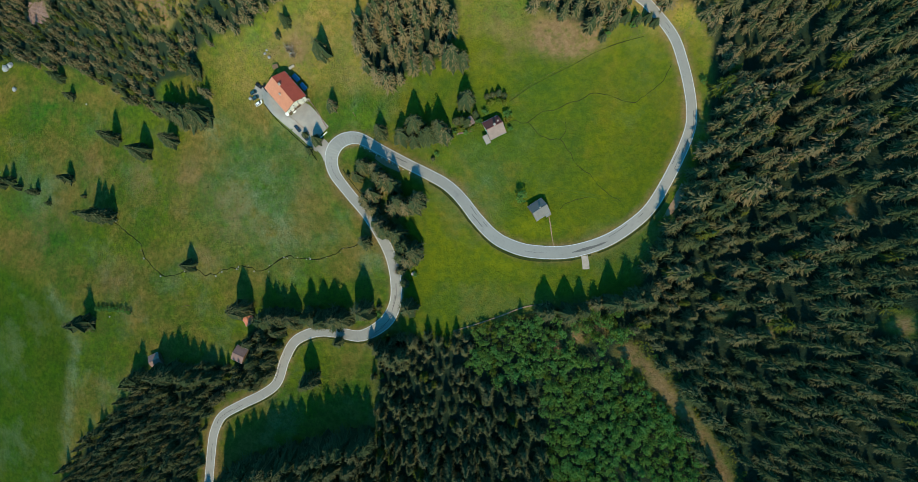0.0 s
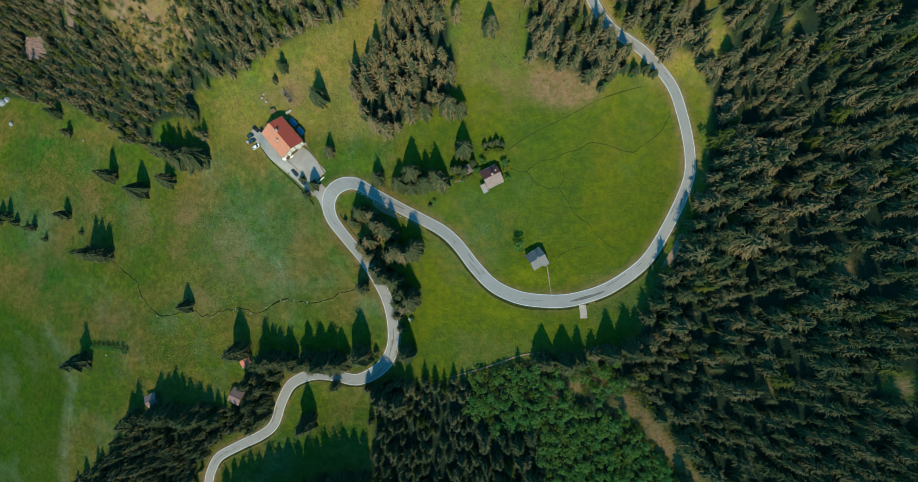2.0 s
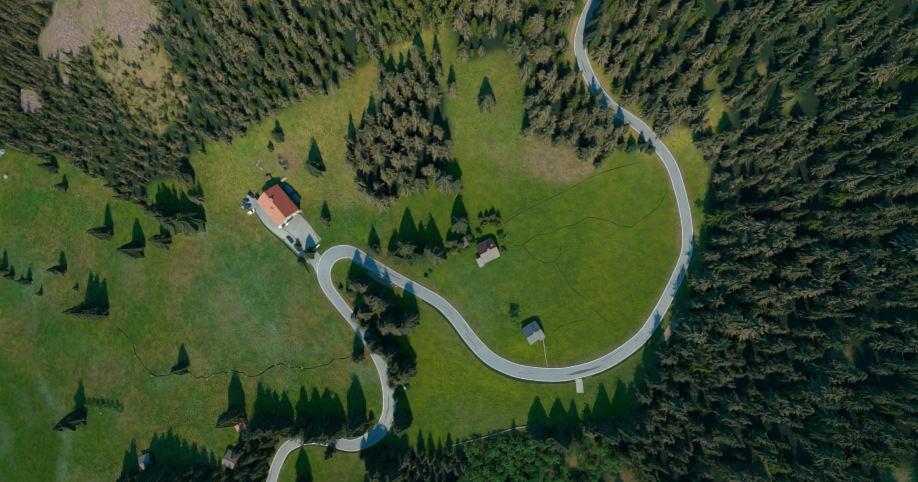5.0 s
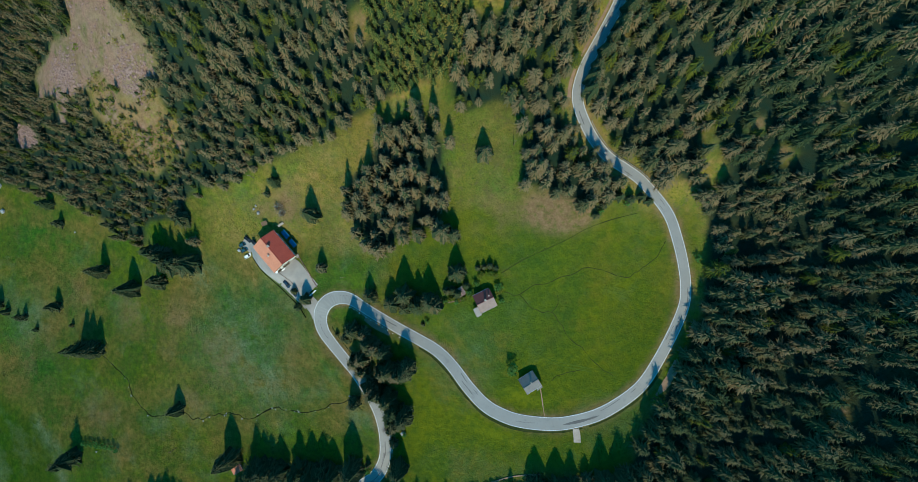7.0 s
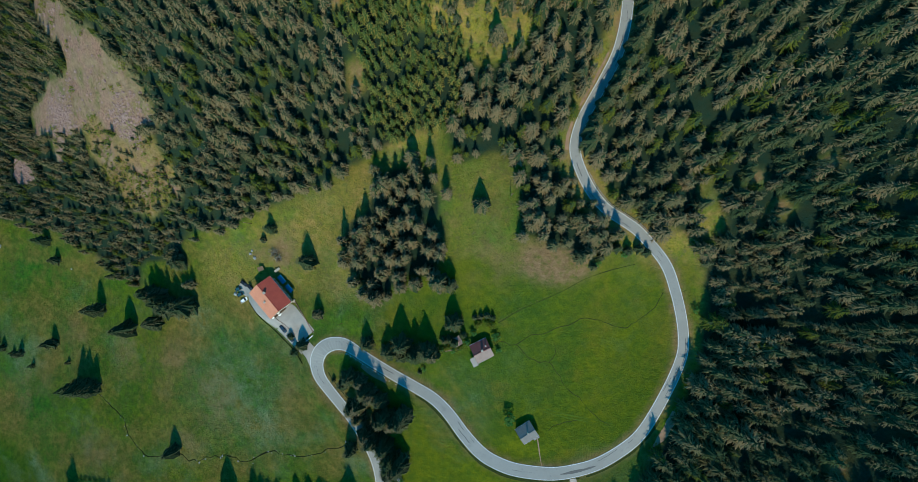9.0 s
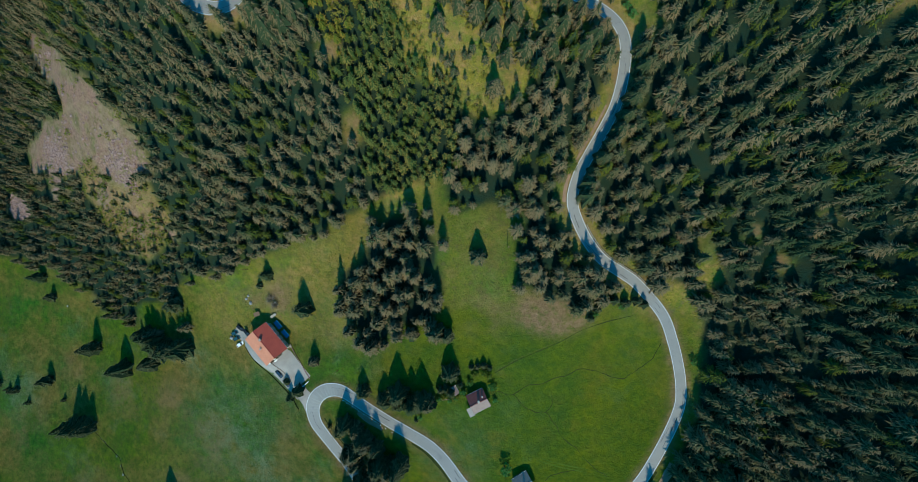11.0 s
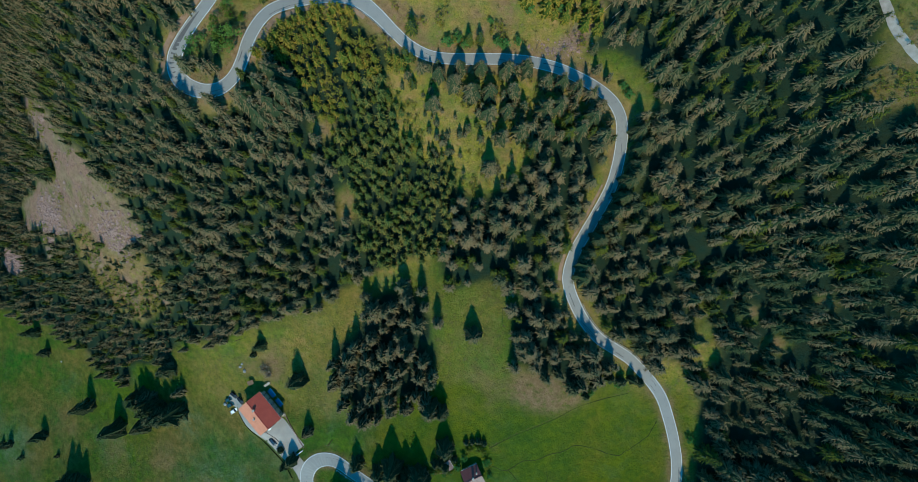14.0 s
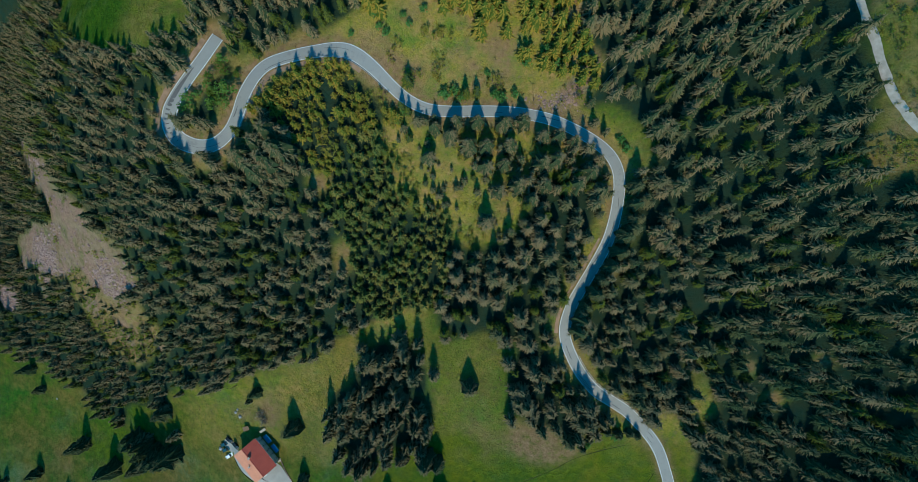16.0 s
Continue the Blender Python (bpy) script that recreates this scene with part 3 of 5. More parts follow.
def build_grass():
    """Tufts over the open land: two crossed upright blades each, lower on the mown field."""
    rng = np.random.default_rng(3)
    n = 900000
    x, y = rng.uniform(-318, 125, n), rng.uniform(-140, 312, n)
    ok = (sample("wooded", x, y) < 0.4) & (sample("scree", x, y) < 0.5) & (sample("road", x, y) > 4.0)
    ok &= np.hypot(x + 89.5, y - 88) > 13
    ok &= distance_to([(-110, 96), (-100, 87), (-85, 74), (-73, 64)], x, y)[0] > 4.5
    for hx, hy in ((16.9, 67.7), (38.9, 28.5)):
        ok &= np.hypot(x - hx, y - hy) > 5
    ok &= ~TRODDEN[((x + 330) * 2).astype(int), ((y + 160) * 2).astype(int)]
    x, y = x[ok][:150000], y[ok][:150000]
    n = len(x)
    mown, rough = sample("mown", x, y), sample("rough", x, y)
    w = rng.uniform(0.10, 0.28, n) * (1 - 0.2 * mown)
    h = rng.uniform(0.10, 0.34, n) * (1 - 0.4 * mown) * (0.8 + 0.5 * rough)
    z = sample("z", x, y)
    turn = rng.uniform(0, 3.1416, n)
    v = np.zeros((n, 6, 3))
    for k in range(2):
        a = turn + k * 1.5708
        c, d = w * np.cos(a), w * np.sin(a)
        v[:, 3 * k] = np.stack([x + c, y + d, z - 0.05], 1)
        v[:, 3 * k + 1] = np.stack([x - c, y - d, z - 0.05], 1)
        v[:, 3 * k + 2] = np.stack([x + 0.5 * c * rng.uniform(-1, 1, n) + rng.normal(scale=0.06, size=n), y + 0.5 * d + rng.normal(scale=0.06, size=n), z + h], 1)
    base = np.arange(n)[:, None] * 6
    me = array_mesh("grass_tufts", v.reshape(-1, 3), np.concatenate([base + [0, 1, 2], base + [3, 4, 5]]), BLADES)
    for key in ("wooded", "scree", "rough", "mown", "soil", "lush", "pale"):
        me.attributes.new(key, "FLOAT", "POINT").data.foreach_set("value", np.repeat(sample(key, x, y), 6).astype(np.float32))
    tagged(new("grass_tufts", me), "tufts of meadow grass covering the open ground", "grass", kind="stuff")



# ---- trees ----
def spruce_arrays(rng, tall=20.0, wide=3.6, whorls=13, branches=12, bare=0.12, twigs=1, lush=1.0, dense=1.0):
    """Crown of a spruce: a dense core and whorls of drooping fronds, widest low down. Returns vertices and triangles."""
    v, f = [], []
    for z, r in ((bare, 0.66), (0.45, 0.54), (0.80, 0.24)):
        twist = rng.uniform(0, 6.283)
        for k in range(10):
            a, q = twist + k * 0.6283, dense * wide * r * (rng.uniform(0.85, 1.1) if k % 2 else rng.uniform(0.42, 0.6))
            v.append(np.array([q * math.cos(a), q * math.sin(a), tall * z - (0.05 * tall if k % 2 else 0)]))
    v.append(np.array([0, 0, tall * 0.97]))
    for i in range(10):
        j = (i + 1) % 10
        f += [(i, j, 10 + j), (i, 10 + j, 10 + i), (10 + i, 10 + j, 20 + j), (10 + i, 20 + j, 20 + i), (20 + i, 20 + j, 30)]
    lean = rng.normal(scale=0.02, size=2) * tall
    for w in range(whorls):
        s = min(max((w + rng.uniform(-0.35, 0.35)) / (whorls - 1), 0), 1)
        z = tall * (bare + (0.985 - bare) * s)
        reach = wide * ((1 - s) ** 0.58 * (0.80 + 0.2 * min(1, s * 5)) + 0.04) * rng.uniform(0.88, 1.08)
        turn = rng.uniform(0, 6.28)
        count = branches if s < 0.7 else max(5, branches - 4)
        for b in range(count):
            a = turn + 6.283 * (b + rng.uniform(-0.4, 0.4)) / count
            r = reach * rng.uniform(0.5, 1.2)
            lift = r * rng.uniform(-0.62, -0.18) if s < 0.75 else r * rng.uniform(-0.1, 0.5)
            d, n = np.array([math.cos(a), math.sin(a), 0]), np.array([-math.sin(a), math.cos(a), 0])
            wd = lush * (r * rng.uniform(0.04, 0.08) + 0.10)
            base = np.array([lean[0] * s, lean[1] * s, z])
            mid = base + d * r * rng.uniform(0.4, 0.65) + [0, 0, lift * 0.35]
            tip = base + d * r + [0, 0, lift]
            k = len(v)
            v += [base + d * r * 0.15, mid + n * wd - [0, 0, wd * 1.3], tip, mid - n * wd - [0, 0, wd * 1.3]]
            f += [(k, k + 2, k + 1), (k, k + 3, k + 2)]
            for side in (1, -1) * twigs:
                k = len(v)
                root = base + d * r * rng.uniform(0.25, 0.7) + [0, 0, lift * 0.25]
                end = root + d * r * rng.uniform(0.08, 0.34) + n * side * r * rng.uniform(0.10, 0.27) + [0, 0, lift * 0.4 - r * rng.uniform(0.03, 0.16)]
                v += [root, (root + end) / 2 + d * (wd * 1.1 + 0.06), end]
                f += [(k, k + 1, k + 2) if side < 0 else (k, k + 2, k + 1)]
    return np.array(v), np.array(f)


def broadleaf_arrays(rng, tall=9.0, wide=3.4, clumps=22, leaves=12):
    """Crown of a broadleaf tree: clumps of small leaf faces round uneven limbs."""
    v, f = [], []
    for c in range(clumps):
        a, h = rng.uniform(0, 6.28), rng.uniform(0.0, 1.0) ** 0.8
        ring = wide * math.sin(math.pi * (0.22 + 0.70 * h)) * rng.uniform(0.25, 0.95)
        centre = np.array([ring * math.cos(a), ring * math.sin(a), tall * (0.32 + 0.64 * h)])
        size = wide * rng.uniform(0.20, 0.36)
        for _ in range(leaves):
            d = rng.normal(size=3)
            d /= np.linalg.norm(d)
            p = centre + d * size * rng.uniform(0.6, 1.0)
            u = np.cross(d, rng.normal(size=3))
            u /= np.linalg.norm(u) + 1e-9
            w = np.cross(d, u)
            s = size * rng.uniform(0.28, 0.5)
            k = len(v)
            v += [p + u * s, p + w * s * 0.8, p - u * s * 0.9, p - w * s * 0.8]
            f += [(k, k + 1, k + 2), (k, k + 2, k + 3)]
    return np.array(v), np.array(f)


def trunk_arrays(tall, thick, sides=5):
    a = np.arange(sides) * 6.283 / sides
    ring = np.stack([np.cos(a), np.sin(a), 0 * a], 1)
    v = np.vstack([ring * thick + [0, 0, -0.8], ring * thick * 0.55 + [0, 0, tall * 0.5], [[0, 0, tall]]])
    f = []
    for i in range(sides):
        j = (i + 1) % sides
        f += [(i, j, sides + j), (i, sides + j, sides + i), (sides + i, sides + j, 2 * sides)]
    return v, np.array(f)


RNG = np.random.default_rng(7)
SPRUCE_KINDS = [spruce_arrays(RNG, 20.0, 3.6 + 0.5 * (k % 4), 11 + k % 3, 9 + k % 3) for k in range(14)]
SLIM_KINDS = [spruce_arrays(RNG, 20.0, 4.9, 8, 8) for k in range(6)]
BROAD_KINDS = [broadleaf_arrays(RNG, 9.0, 3.4, 24, 12) for k in range(6)]
SCRUB_KINDS = [broadleaf_arrays(RNG, 5.0, 2.8, 10, 9) for k in range(6)]


def scatter(box, spacing, keep, rng):
    """Places on a jittered grid inside a box for which keep() holds."""
    x0, y0, x1, y1 = box
    gx, gy = np.meshgrid(np.arange(x0, x1, spacing), np.arange(y0, y1, spacing * 0.87))
    gx = gx + (np.arange(gx.shape[0])[:, None] % 2) * spacing / 2
    x = (gx + rng.uniform(-0.42, 0.42, gx.shape) * spacing).ravel()
    y = (gy + rng.uniform(-0.42, 0.42, gy.shape) * spacing).ravel()
    ok = keep(x, y)
    return x[ok], y[ok]


def wood(name, label, x, y, tall, kinds, material, rng, tint, base=20.0, thick=0.22, slim=1.0):
    """A wood as one mesh of many single trees: crowns in one object, trunks in another below it."""
    z = height(x, y)
    vs, fs, ts, n = [], [], [], 0
    tv, tf, tn = [], [], 0
    stem = trunk_arrays(1.0, 1.0, 4)
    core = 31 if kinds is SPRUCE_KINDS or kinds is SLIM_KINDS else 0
    for px, py, pz, h, tn_ in zip(x, y, z, tall, tint):
        v, f = kinds[rng.integers(len(kinds))]
        a, s = rng.uniform(0, 6.283), h / base
        wd = slim * s ** 0.75 * rng.uniform(0.8, 1.25)
        c, d = math.cos(a) * wd, math.sin(a) * wd
        vs.append(np.column_stack([v[:, 0] * c - v[:, 1] * d + px, v[:, 0] * d + v[:, 1] * c + py, v[:, 2] * s + pz]))
        fs.append(f + n)
        # core vertices take mark 2, the colour with shade painted in
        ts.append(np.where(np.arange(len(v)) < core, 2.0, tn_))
        n += len(v)
        v, f = stem
        tv.append(v * [thick * s + 0.05, thick * s + 0.05, h * 0.9] + [px, py, pz])
        tf.append(f + tn)
        tn += len(v)
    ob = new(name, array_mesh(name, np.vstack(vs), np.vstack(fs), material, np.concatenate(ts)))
    tagged(ob, label, "forest", kind="stuff")
    stems = new("trunk", array_mesh("trunk", np.vstack(tv), np.vstack(tf), BARK))
    stems.parent = ob
    tagged(stems, "bare grey-brown trunks", kind="stuff")
    return ob


def road_gap(x, y):
    return distance_to(ROAD_LINE, x, y)[0]


def build_woods():
    rng = np.random.default_rng(11)
    box = (-328, -152, 198, 332)

    def conifer(x, y):
        other = inside(BROADLEAF_WOOD, x, y) | inside(LOOP_BROADLEAF, x, y) | inside(LOOP_WOOD, x, y) | inside(YOUNG_WOOD, x, y)
        huts = np.min([np.hypot(x - hx, y - hy) for hx, hy in ((-118.9, -29.0), (-123.5, -49.5), (-177, -55))], axis=0) > 8.5
        return huts & ~((x > 88) & (y > 12) & (y < 84) & (road_gap(x, y) < 7.5)) & (distance_to([(44, 262), (54, 264), (63, 269), (70, 278)], x, y)[0] > 4.5) & ~open_land(x, y) & (road_gap(x, y) > 4.4) & ~other & ~ragged(SCREE_FOOT, x, y) & (distance_to(EAST_TRACK, x, y)[0] > 4)

    spots = np.array(BARE_SPOTS)

    def gap(x, y):
        """Off the bare spots and the gully."""
        near = np.min(np.hypot(x[:, None] - spots[:, 0], y[:, None] - spots[:, 1]) / spots[:, 2], axis=1)
        return (near > 1.0) & (distance_to(GULLY, x, y)[0] > 4.5)

    def stand(name, label, spacing, keep, tall, kinds, material, power, low=0.0, base=20.0, gaps=0.85, slim=1.0, yellow=0.0, south=False):
        def near(x, y):
            return keep(x + 2.2 * lattice_noise(x, y, 7, 31), y + 2.2 * lattice_noise(x, y, 7, 32)) & (road_gap(x, y) > 4.3)

        x, y = scatter(box, spacing, near, rng)
        thin = lattice_noise(x, y, 9, 7) + 0.8 * lattice_noise(x, y, 19, 8) + rng.uniform(-0.5, 0.5, len(x)) > -gaps
        thin |= (x > 60) & (y > 225)
        if name != "gully_scrub":
            thin &= gap(x, y)
        x, y = x[thin], y[thin]
        tall = tall[0] + (tall[1] - tall[0]) * np.clip(0.5 + 0.35 * lattice_noise(x, y, 26, 9) + rng.normal(scale=0.26, size=len(x)), 0, 1)
        tall *= np.where((x < -115) & (y > 100), 0.72, 1.0)
        tint = low + (1 - low) * np.clip(rng.uniform(0, 1, len(x)) ** power + 0.25 * lattice_noise(x, y, 22, 35), 0, 1)
        if south:
            # less brown southward: the look of crowns seen from their shaded side, as tint
            tint = np.minimum(tint * np.clip((y + 130) / 180, 0.45, 1.3), 1.0)
            tall = np.where((x > 92) & (y > -5) & (y < 85) & (road_gap(x, y) < 30), tall * 1.55, tall)
            tall = np.where((y < -92) & (x > -140) & (x < 5), tall * 1.4, tall)
            yellow = yellow * np.clip((y + 40) / 120, 0.4, 2.8)
        # browner northward, so the front-lit look of the crowns is in the tint
        tint = np.where((x > -5) & (x < 78) & (y > 125) & (y < 256), tint + 0.5, tint + 0.35 * np.clip((y - 150) / 110, 0, 1))
        tint = np.minimum(tint, 1.0)
        fresh = rng.uniform(size=len(x)) < yellow * np.clip(1 + 1.5 * lattice_noise(x, y, 16, 36), 0, 4)
        tint = np.where(fresh, 1.25, tint)
        wood(name, label, x, y, np.where(fresh, tall * 0.8, tall), kinds, material, rng, tint, base, slim=slim)

    def mixed(x, y):
        return lattice_noise(x, y, 6, 41) + 0.7 * lattice_noise(x, y, 15, 42)

    stand("spruce_forest", "dense mature dark green spruce forest on a steep slope", 6.5, lambda x, y: conifer(x, y) & (x >= 20), (10, 19), SPRUCE_KINDS, NEEDLES, 1.2, yellow=0.10, south=True, gaps=1.3, slim=1.15)
    stand("spruce_forest", "spruce forest with brownish crowns above the meadow", 5.6, lambda x, y: conifer(x, y) & (x < 20), (9, 18.5), SPRUCE_KINDS, NEEDLES, 0.8, 0.22, yellow=0.14, south=True, gaps=1.4)
    stand("spruce_grove", "grove of brownish spruces standing in the meadow", 6.6, lambda x, y: inside(ISLAND_WOOD, x, y), (15, 23), SPRUCE_KINDS, NEEDLES, 0.6, 0.6)
    stand("young_spruce_wood", "dense young green spruces with narrow crowns", 3.6, lambda x, y: inside(YOUNG_WOOD, x, y) & ~inside(LOOP_WOOD, x, y) & (road_gap(x, y) > 5), (5, 11), SLIM_KINDS, YOUNG, 1.0, 0.0, yellow=0.2)
    stand("young_larch_wood", "young yellow-green larches inside the road bend", 3.6, lambda x, y: inside(LOOP_WOOD, x, y) & (road_gap(x, y) > 5) & (mixed(x, y) > -0.6), (4.5, 10.5), SLIM_KINDS, LARCH, 0.8, slim=1.1)
    stand("broadleaf_thicket", "yellow-green broadleaf thicket between young spruces", 3.8, lambda x, y: inside(LOOP_WOOD, x, y) & (road_gap(x, y) > 5) & (mixed(x, y) < -0.1), (3.0, 7), SCRUB_KINDS, SCRUB_LEAVES, 1.0, 0.0, 5.0)
    stand("larch_slope_wood", "yellow-green larches and birches on the upper slope", 5.2, lambda x, y: (inside(NORTH_SLOPE, x, y) & (y > 275 + 0.5 * (45 - x)) & (x > 16)) | (inside(NORTH_SLOPE, x, y) & (y > 290) & (mixed(x, y) > 0.2)), (9, 15), SLIM_KINDS, LARCH, 0.8, gaps=0.9, slim=1.25)
    stand("gully_scrub", "yellowish scrub along the gully and its bare banks", 2.6, lambda x, y: (distance_to(GULLY, x, y)[0] > 3.0) & (distance_to(GULLY, x, y)[0] < 9) & (x > 84), (1.0, 3.5), SCRUB_KINDS, SCRUB_LEAVES, 0.8, 0.2, 5.0)
    stand("broadleaf_wood", "fresh green broadleaf trees with rounded crowns", 3.9, lambda x, y: inside(BROADLEAF_WOOD, x, y), (4.5, 9), BROAD_KINDS, LEAVES, 1.0, 0.0, 9.0, yellow=0.12, gaps=1.2)
    stand("bend_trees", "green and yellowish broadleaf trees inside the hairpin", 4.4, lambda x, y: inside(LOOP_BROADLEAF, x, y) & (road_gap(x, y) > 4.8), (4, 9), BROAD_KINDS, LEAVES, 0.7, 0.2, 9.0, yellow=0.3, gaps=0.8)
    stand("clearing_scrub", "yellowish low scrub on the clearing", 2.8, lambda x, y: (inside(GLADE, x, y) | inside(NORTH_SLOPE, x, y) | inside(EAST_CLEARING, x, y)) & (road_gap(x, y) > 7) & (mixed(x, y) > np.where(inside(NORTH_SLOPE, x, y), 0.55, np.where(x > 140, -0.4, 0.3))), (1.0, 4.2), SCRUB_KINDS, SCRUB_LEAVES, 0.8, 0.0, 5.0)
    stand("clearing_saplings", "small spruces seeded over the clearing and scree foot", 5.0, lambda x, y: (inside(GLADE, x, y) & (mixed(x, y) < 0.0)) | (ragged(SCREE_FOOT, x, y) & (mixed(x, y) < 0.6)) & (road_gap(x, y) > 7), (3, 11), SLIM_KINDS, NEEDLES, 0.8, gaps=0.5, yellow=0.2)
    stand("scree_scrub", "yellow-green scrub below the scree", 2.8, lambda x, y: (ragged(SCREE_FOOT, x, y) & (mixed(x, y) > -0.2)) | (ragged(SCREE, x, y) & (lattice_noise(x, y, 8, 21) > 0.6)), (1.2, 5.0), SCRUB_KINDS, SCRUB_LEAVES, 0.8, 0.0, 5.0)


build_woods()


def thing(name, label, category, group=""):
    return tagged(new(name), label, category, group)


def shaded_core_tint(v, tall, tint):
    """Tint of a crown: its inner mass is marked by 2, a colour darkened as shade."""
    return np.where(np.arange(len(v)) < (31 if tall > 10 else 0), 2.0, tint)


def tree_kinds(name, shapes, tall, material, rng, label, category, tint=(0.0, 0.5)):
    """Some complete trees, trunk and crown apart, to be copied."""
    out = []
    for k, (v, f) in enumerate(shapes):
        top = thing(name, label, category)
        crown = new("crown", array_mesh("crown", v, f, material, shaded_core_tint(v, tall, rng.uniform(*tint))))
        stem = new("trunk", array_mesh("trunk", *trunk_arrays(tall * 0.92, 0.30, 7), BARK, smooth=True))
        crown.parent = stem.parent = top
        out.append(top)
    return out


def plant(kinds, places, base, group, rng, label=""):
    """Sets one copy of a tree at each place (x, y, height)."""
    xs, ys = np.array([p[0] for p in places]), np.array([p[1] for p in places])
    for (x, y, h), z in zip(places, height(xs, ys)):
        s = h / base
        wide = s ** 0.8 * rng.uniform(0.92, 1.12)
        m = Matrix.LocRotScale((x, y, z - 0.05), Euler((0, 0, rng.uniform(0, 6.283))), (wide, wide, s))
        ob = copy_thing(kinds[rng.integers(len(kinds))], m)
        tagged(ob, label, group=group)


def drop_masters(kinds):
    for ob in kinds:
        for o in (*ob.children_recursive, ob):
            bpy.data.objects.remove(o)


SPRUCES_WEST = [(-245.7, 108.4, 11), (-211.2, 79.4, 22), (-188, 68.8, 23), (-166.5, 73.7, 20), (-253.6, 120.7, 16), (-248.3, 56.6, 15), (-272.9, 49.2, 10), (-278.8, 49.3, 6), (-286.6, 52.4, 8), (-292.5, 57, 14), (-264, 41.7, 6), (-236.7, 45.3, 5), (-225.4, 32.5, 26), (-219.9, 32.2, 25), (-214.3, 31.5, 22), (-155, 1.5, 16), (-228.5, -34.2, 25), (-145.4, 83.4, 26), (-142.4, 85.2, 24), (-161, 88.3, 22), (-168.6, 91.5, 20), (-150.4, 82.4, 26), (-157, 85.4, 26), (-164.4, 89.2, 24), (-142.6, 82.9, 25), (-145.7, 107.6, 18), (-198.5, 104, 10), (-153.9, 82, 20), (-298.4, 55.1, 14)]
SPRUCES_HUTS = [(-172.7, -60.6, 26), (-167.7, -61.3, 27), (-163.1, -59.6, 27), (-158.5, -61, 25), (-153.6, -61.4, 24), (-148, -62.1, 24), (-142.1, -61.1, 20), (-188.4, -64.2, 24), (-136.3, -62.1, 20), (-192.5, -67.3, 20)]
SPRUCES_CREEK = [(-121.1, -22.9, 30), (-106.1, -28.3, 31), (-101.5, -27.4, 26), (-97.3, -26.6, 23), (-91.8, -27.7, 25), (-80.7, -25.9, 28), (-73.3, -28.2, 31), (-67.2, -27.6, 29), (-61.8, -27, 25), (-50.4, -22.5, 31), (-42.8, -20.8, 7), (-108.3, -42.9, 20), (-100.4, -34.8, 19), (-106.7, -51.9, 18), (-114.8, -51.6, 20), (-117, -41.6, 21), (-112.1, -58.9, 16), (-119.9, -62.6, 16), (-82, -61.7, 28), (-26, -20.5, 26), (-28.7, -8, 11), (-38.6, -44.6, 27), (-34.4, -47.5, 27), (-29.8, -45.2, 26), (-42.5, -42.3, 22), (-90.5, -31, 14), (-78.5, -30.5, 15)]
SPRUCES_LOOP = [(-42.6, 50.1, 16), (-37.8, 42.9, 18), (-43.6, 37.5, 18), (-47.4, 35, 16), (-44.4, 30.2, 15), (-33, 30.9, 17), (-26.2, 30.9, 18), (-40.5, 22.3, 18), (-35.2, 18.6, 17), (-26.6, 4.6, 18), (-22.2, 7.3, 17), (-30.5, -1.1, 9), (-58.2, 48.4, 4)]
SPRUCES_LOOP_SOUTH = [(-52.2, 47.1, 12), (-48.2, 51.6, 16), (-30.5, 32.7, 20), (-22.3, 31.5, 21), (-20.7, 33.9, 18), (-38.3, 19.2, 19), (-31.4, 16.9, 20), (-24.1, 8.4, 20), (-28.4, 10.2, 20), (-29.8, 5.8, 15), (-48.7, 13.4, 14), (-39.9, 45.6, 18), (-32.9, 41.1, 17)]
SPRUCES_INN = [(-74, 66.5, 12), (-78.8, 62.1, 10), (-39.4, 68.6, 17), (-28.2, 65.4, 18), (-21.6, 69.6, 24), (-14.8, 65.1, 22), (-9.5, 66.4, 24), (-7.2, 65, 18), (-22.2, 63.2, 14), (-18, 64.3, 16), (3.5, 80.7, 19), (-69.2, 108.7, 21), (-64.9, 82.6, 14), (-88.1, 125.1, 13), (-93.6, 119.8, 7), (-14.9, 98.6, 15), (-3.4, 99.7, 23), (1.4, 98.4, 18), (-81.1, 70.3, 6)]
SPRUCES_FIELD = [(16.4, 83.7, 5), (19.2, 84.2, 6), (22, 83.1, 5), (13.6, 83.2, 5), (4.1, 71, 9), (1.5, 72.4, 8), (-1.1, 71.9, 9), (8, 74.5, 8), (-13.1, 55, 4), (67.4, 107.7, 7), (73.1, 114.8, 8), (77.7, 116.2, 9), (82.7, 114.9, 9), (87.6, 116, 9), (91.5, 114.4, 7), (70.5, 112.2, 6), (43, -21.1, 21), (52.8, -22.1, 22), (59.7, -20.4, 20), (73.3, -16.9, 25), (81.6, -15.7, 26), (86.6, -14.9, 24)]
SPRUCES_HAIRPIN = [(-76, 231, 24), (-70, 235, 25), (-66, 240, 24), (-72, 226, 26), (-63, 234, 26), (-67, 229, 25)]
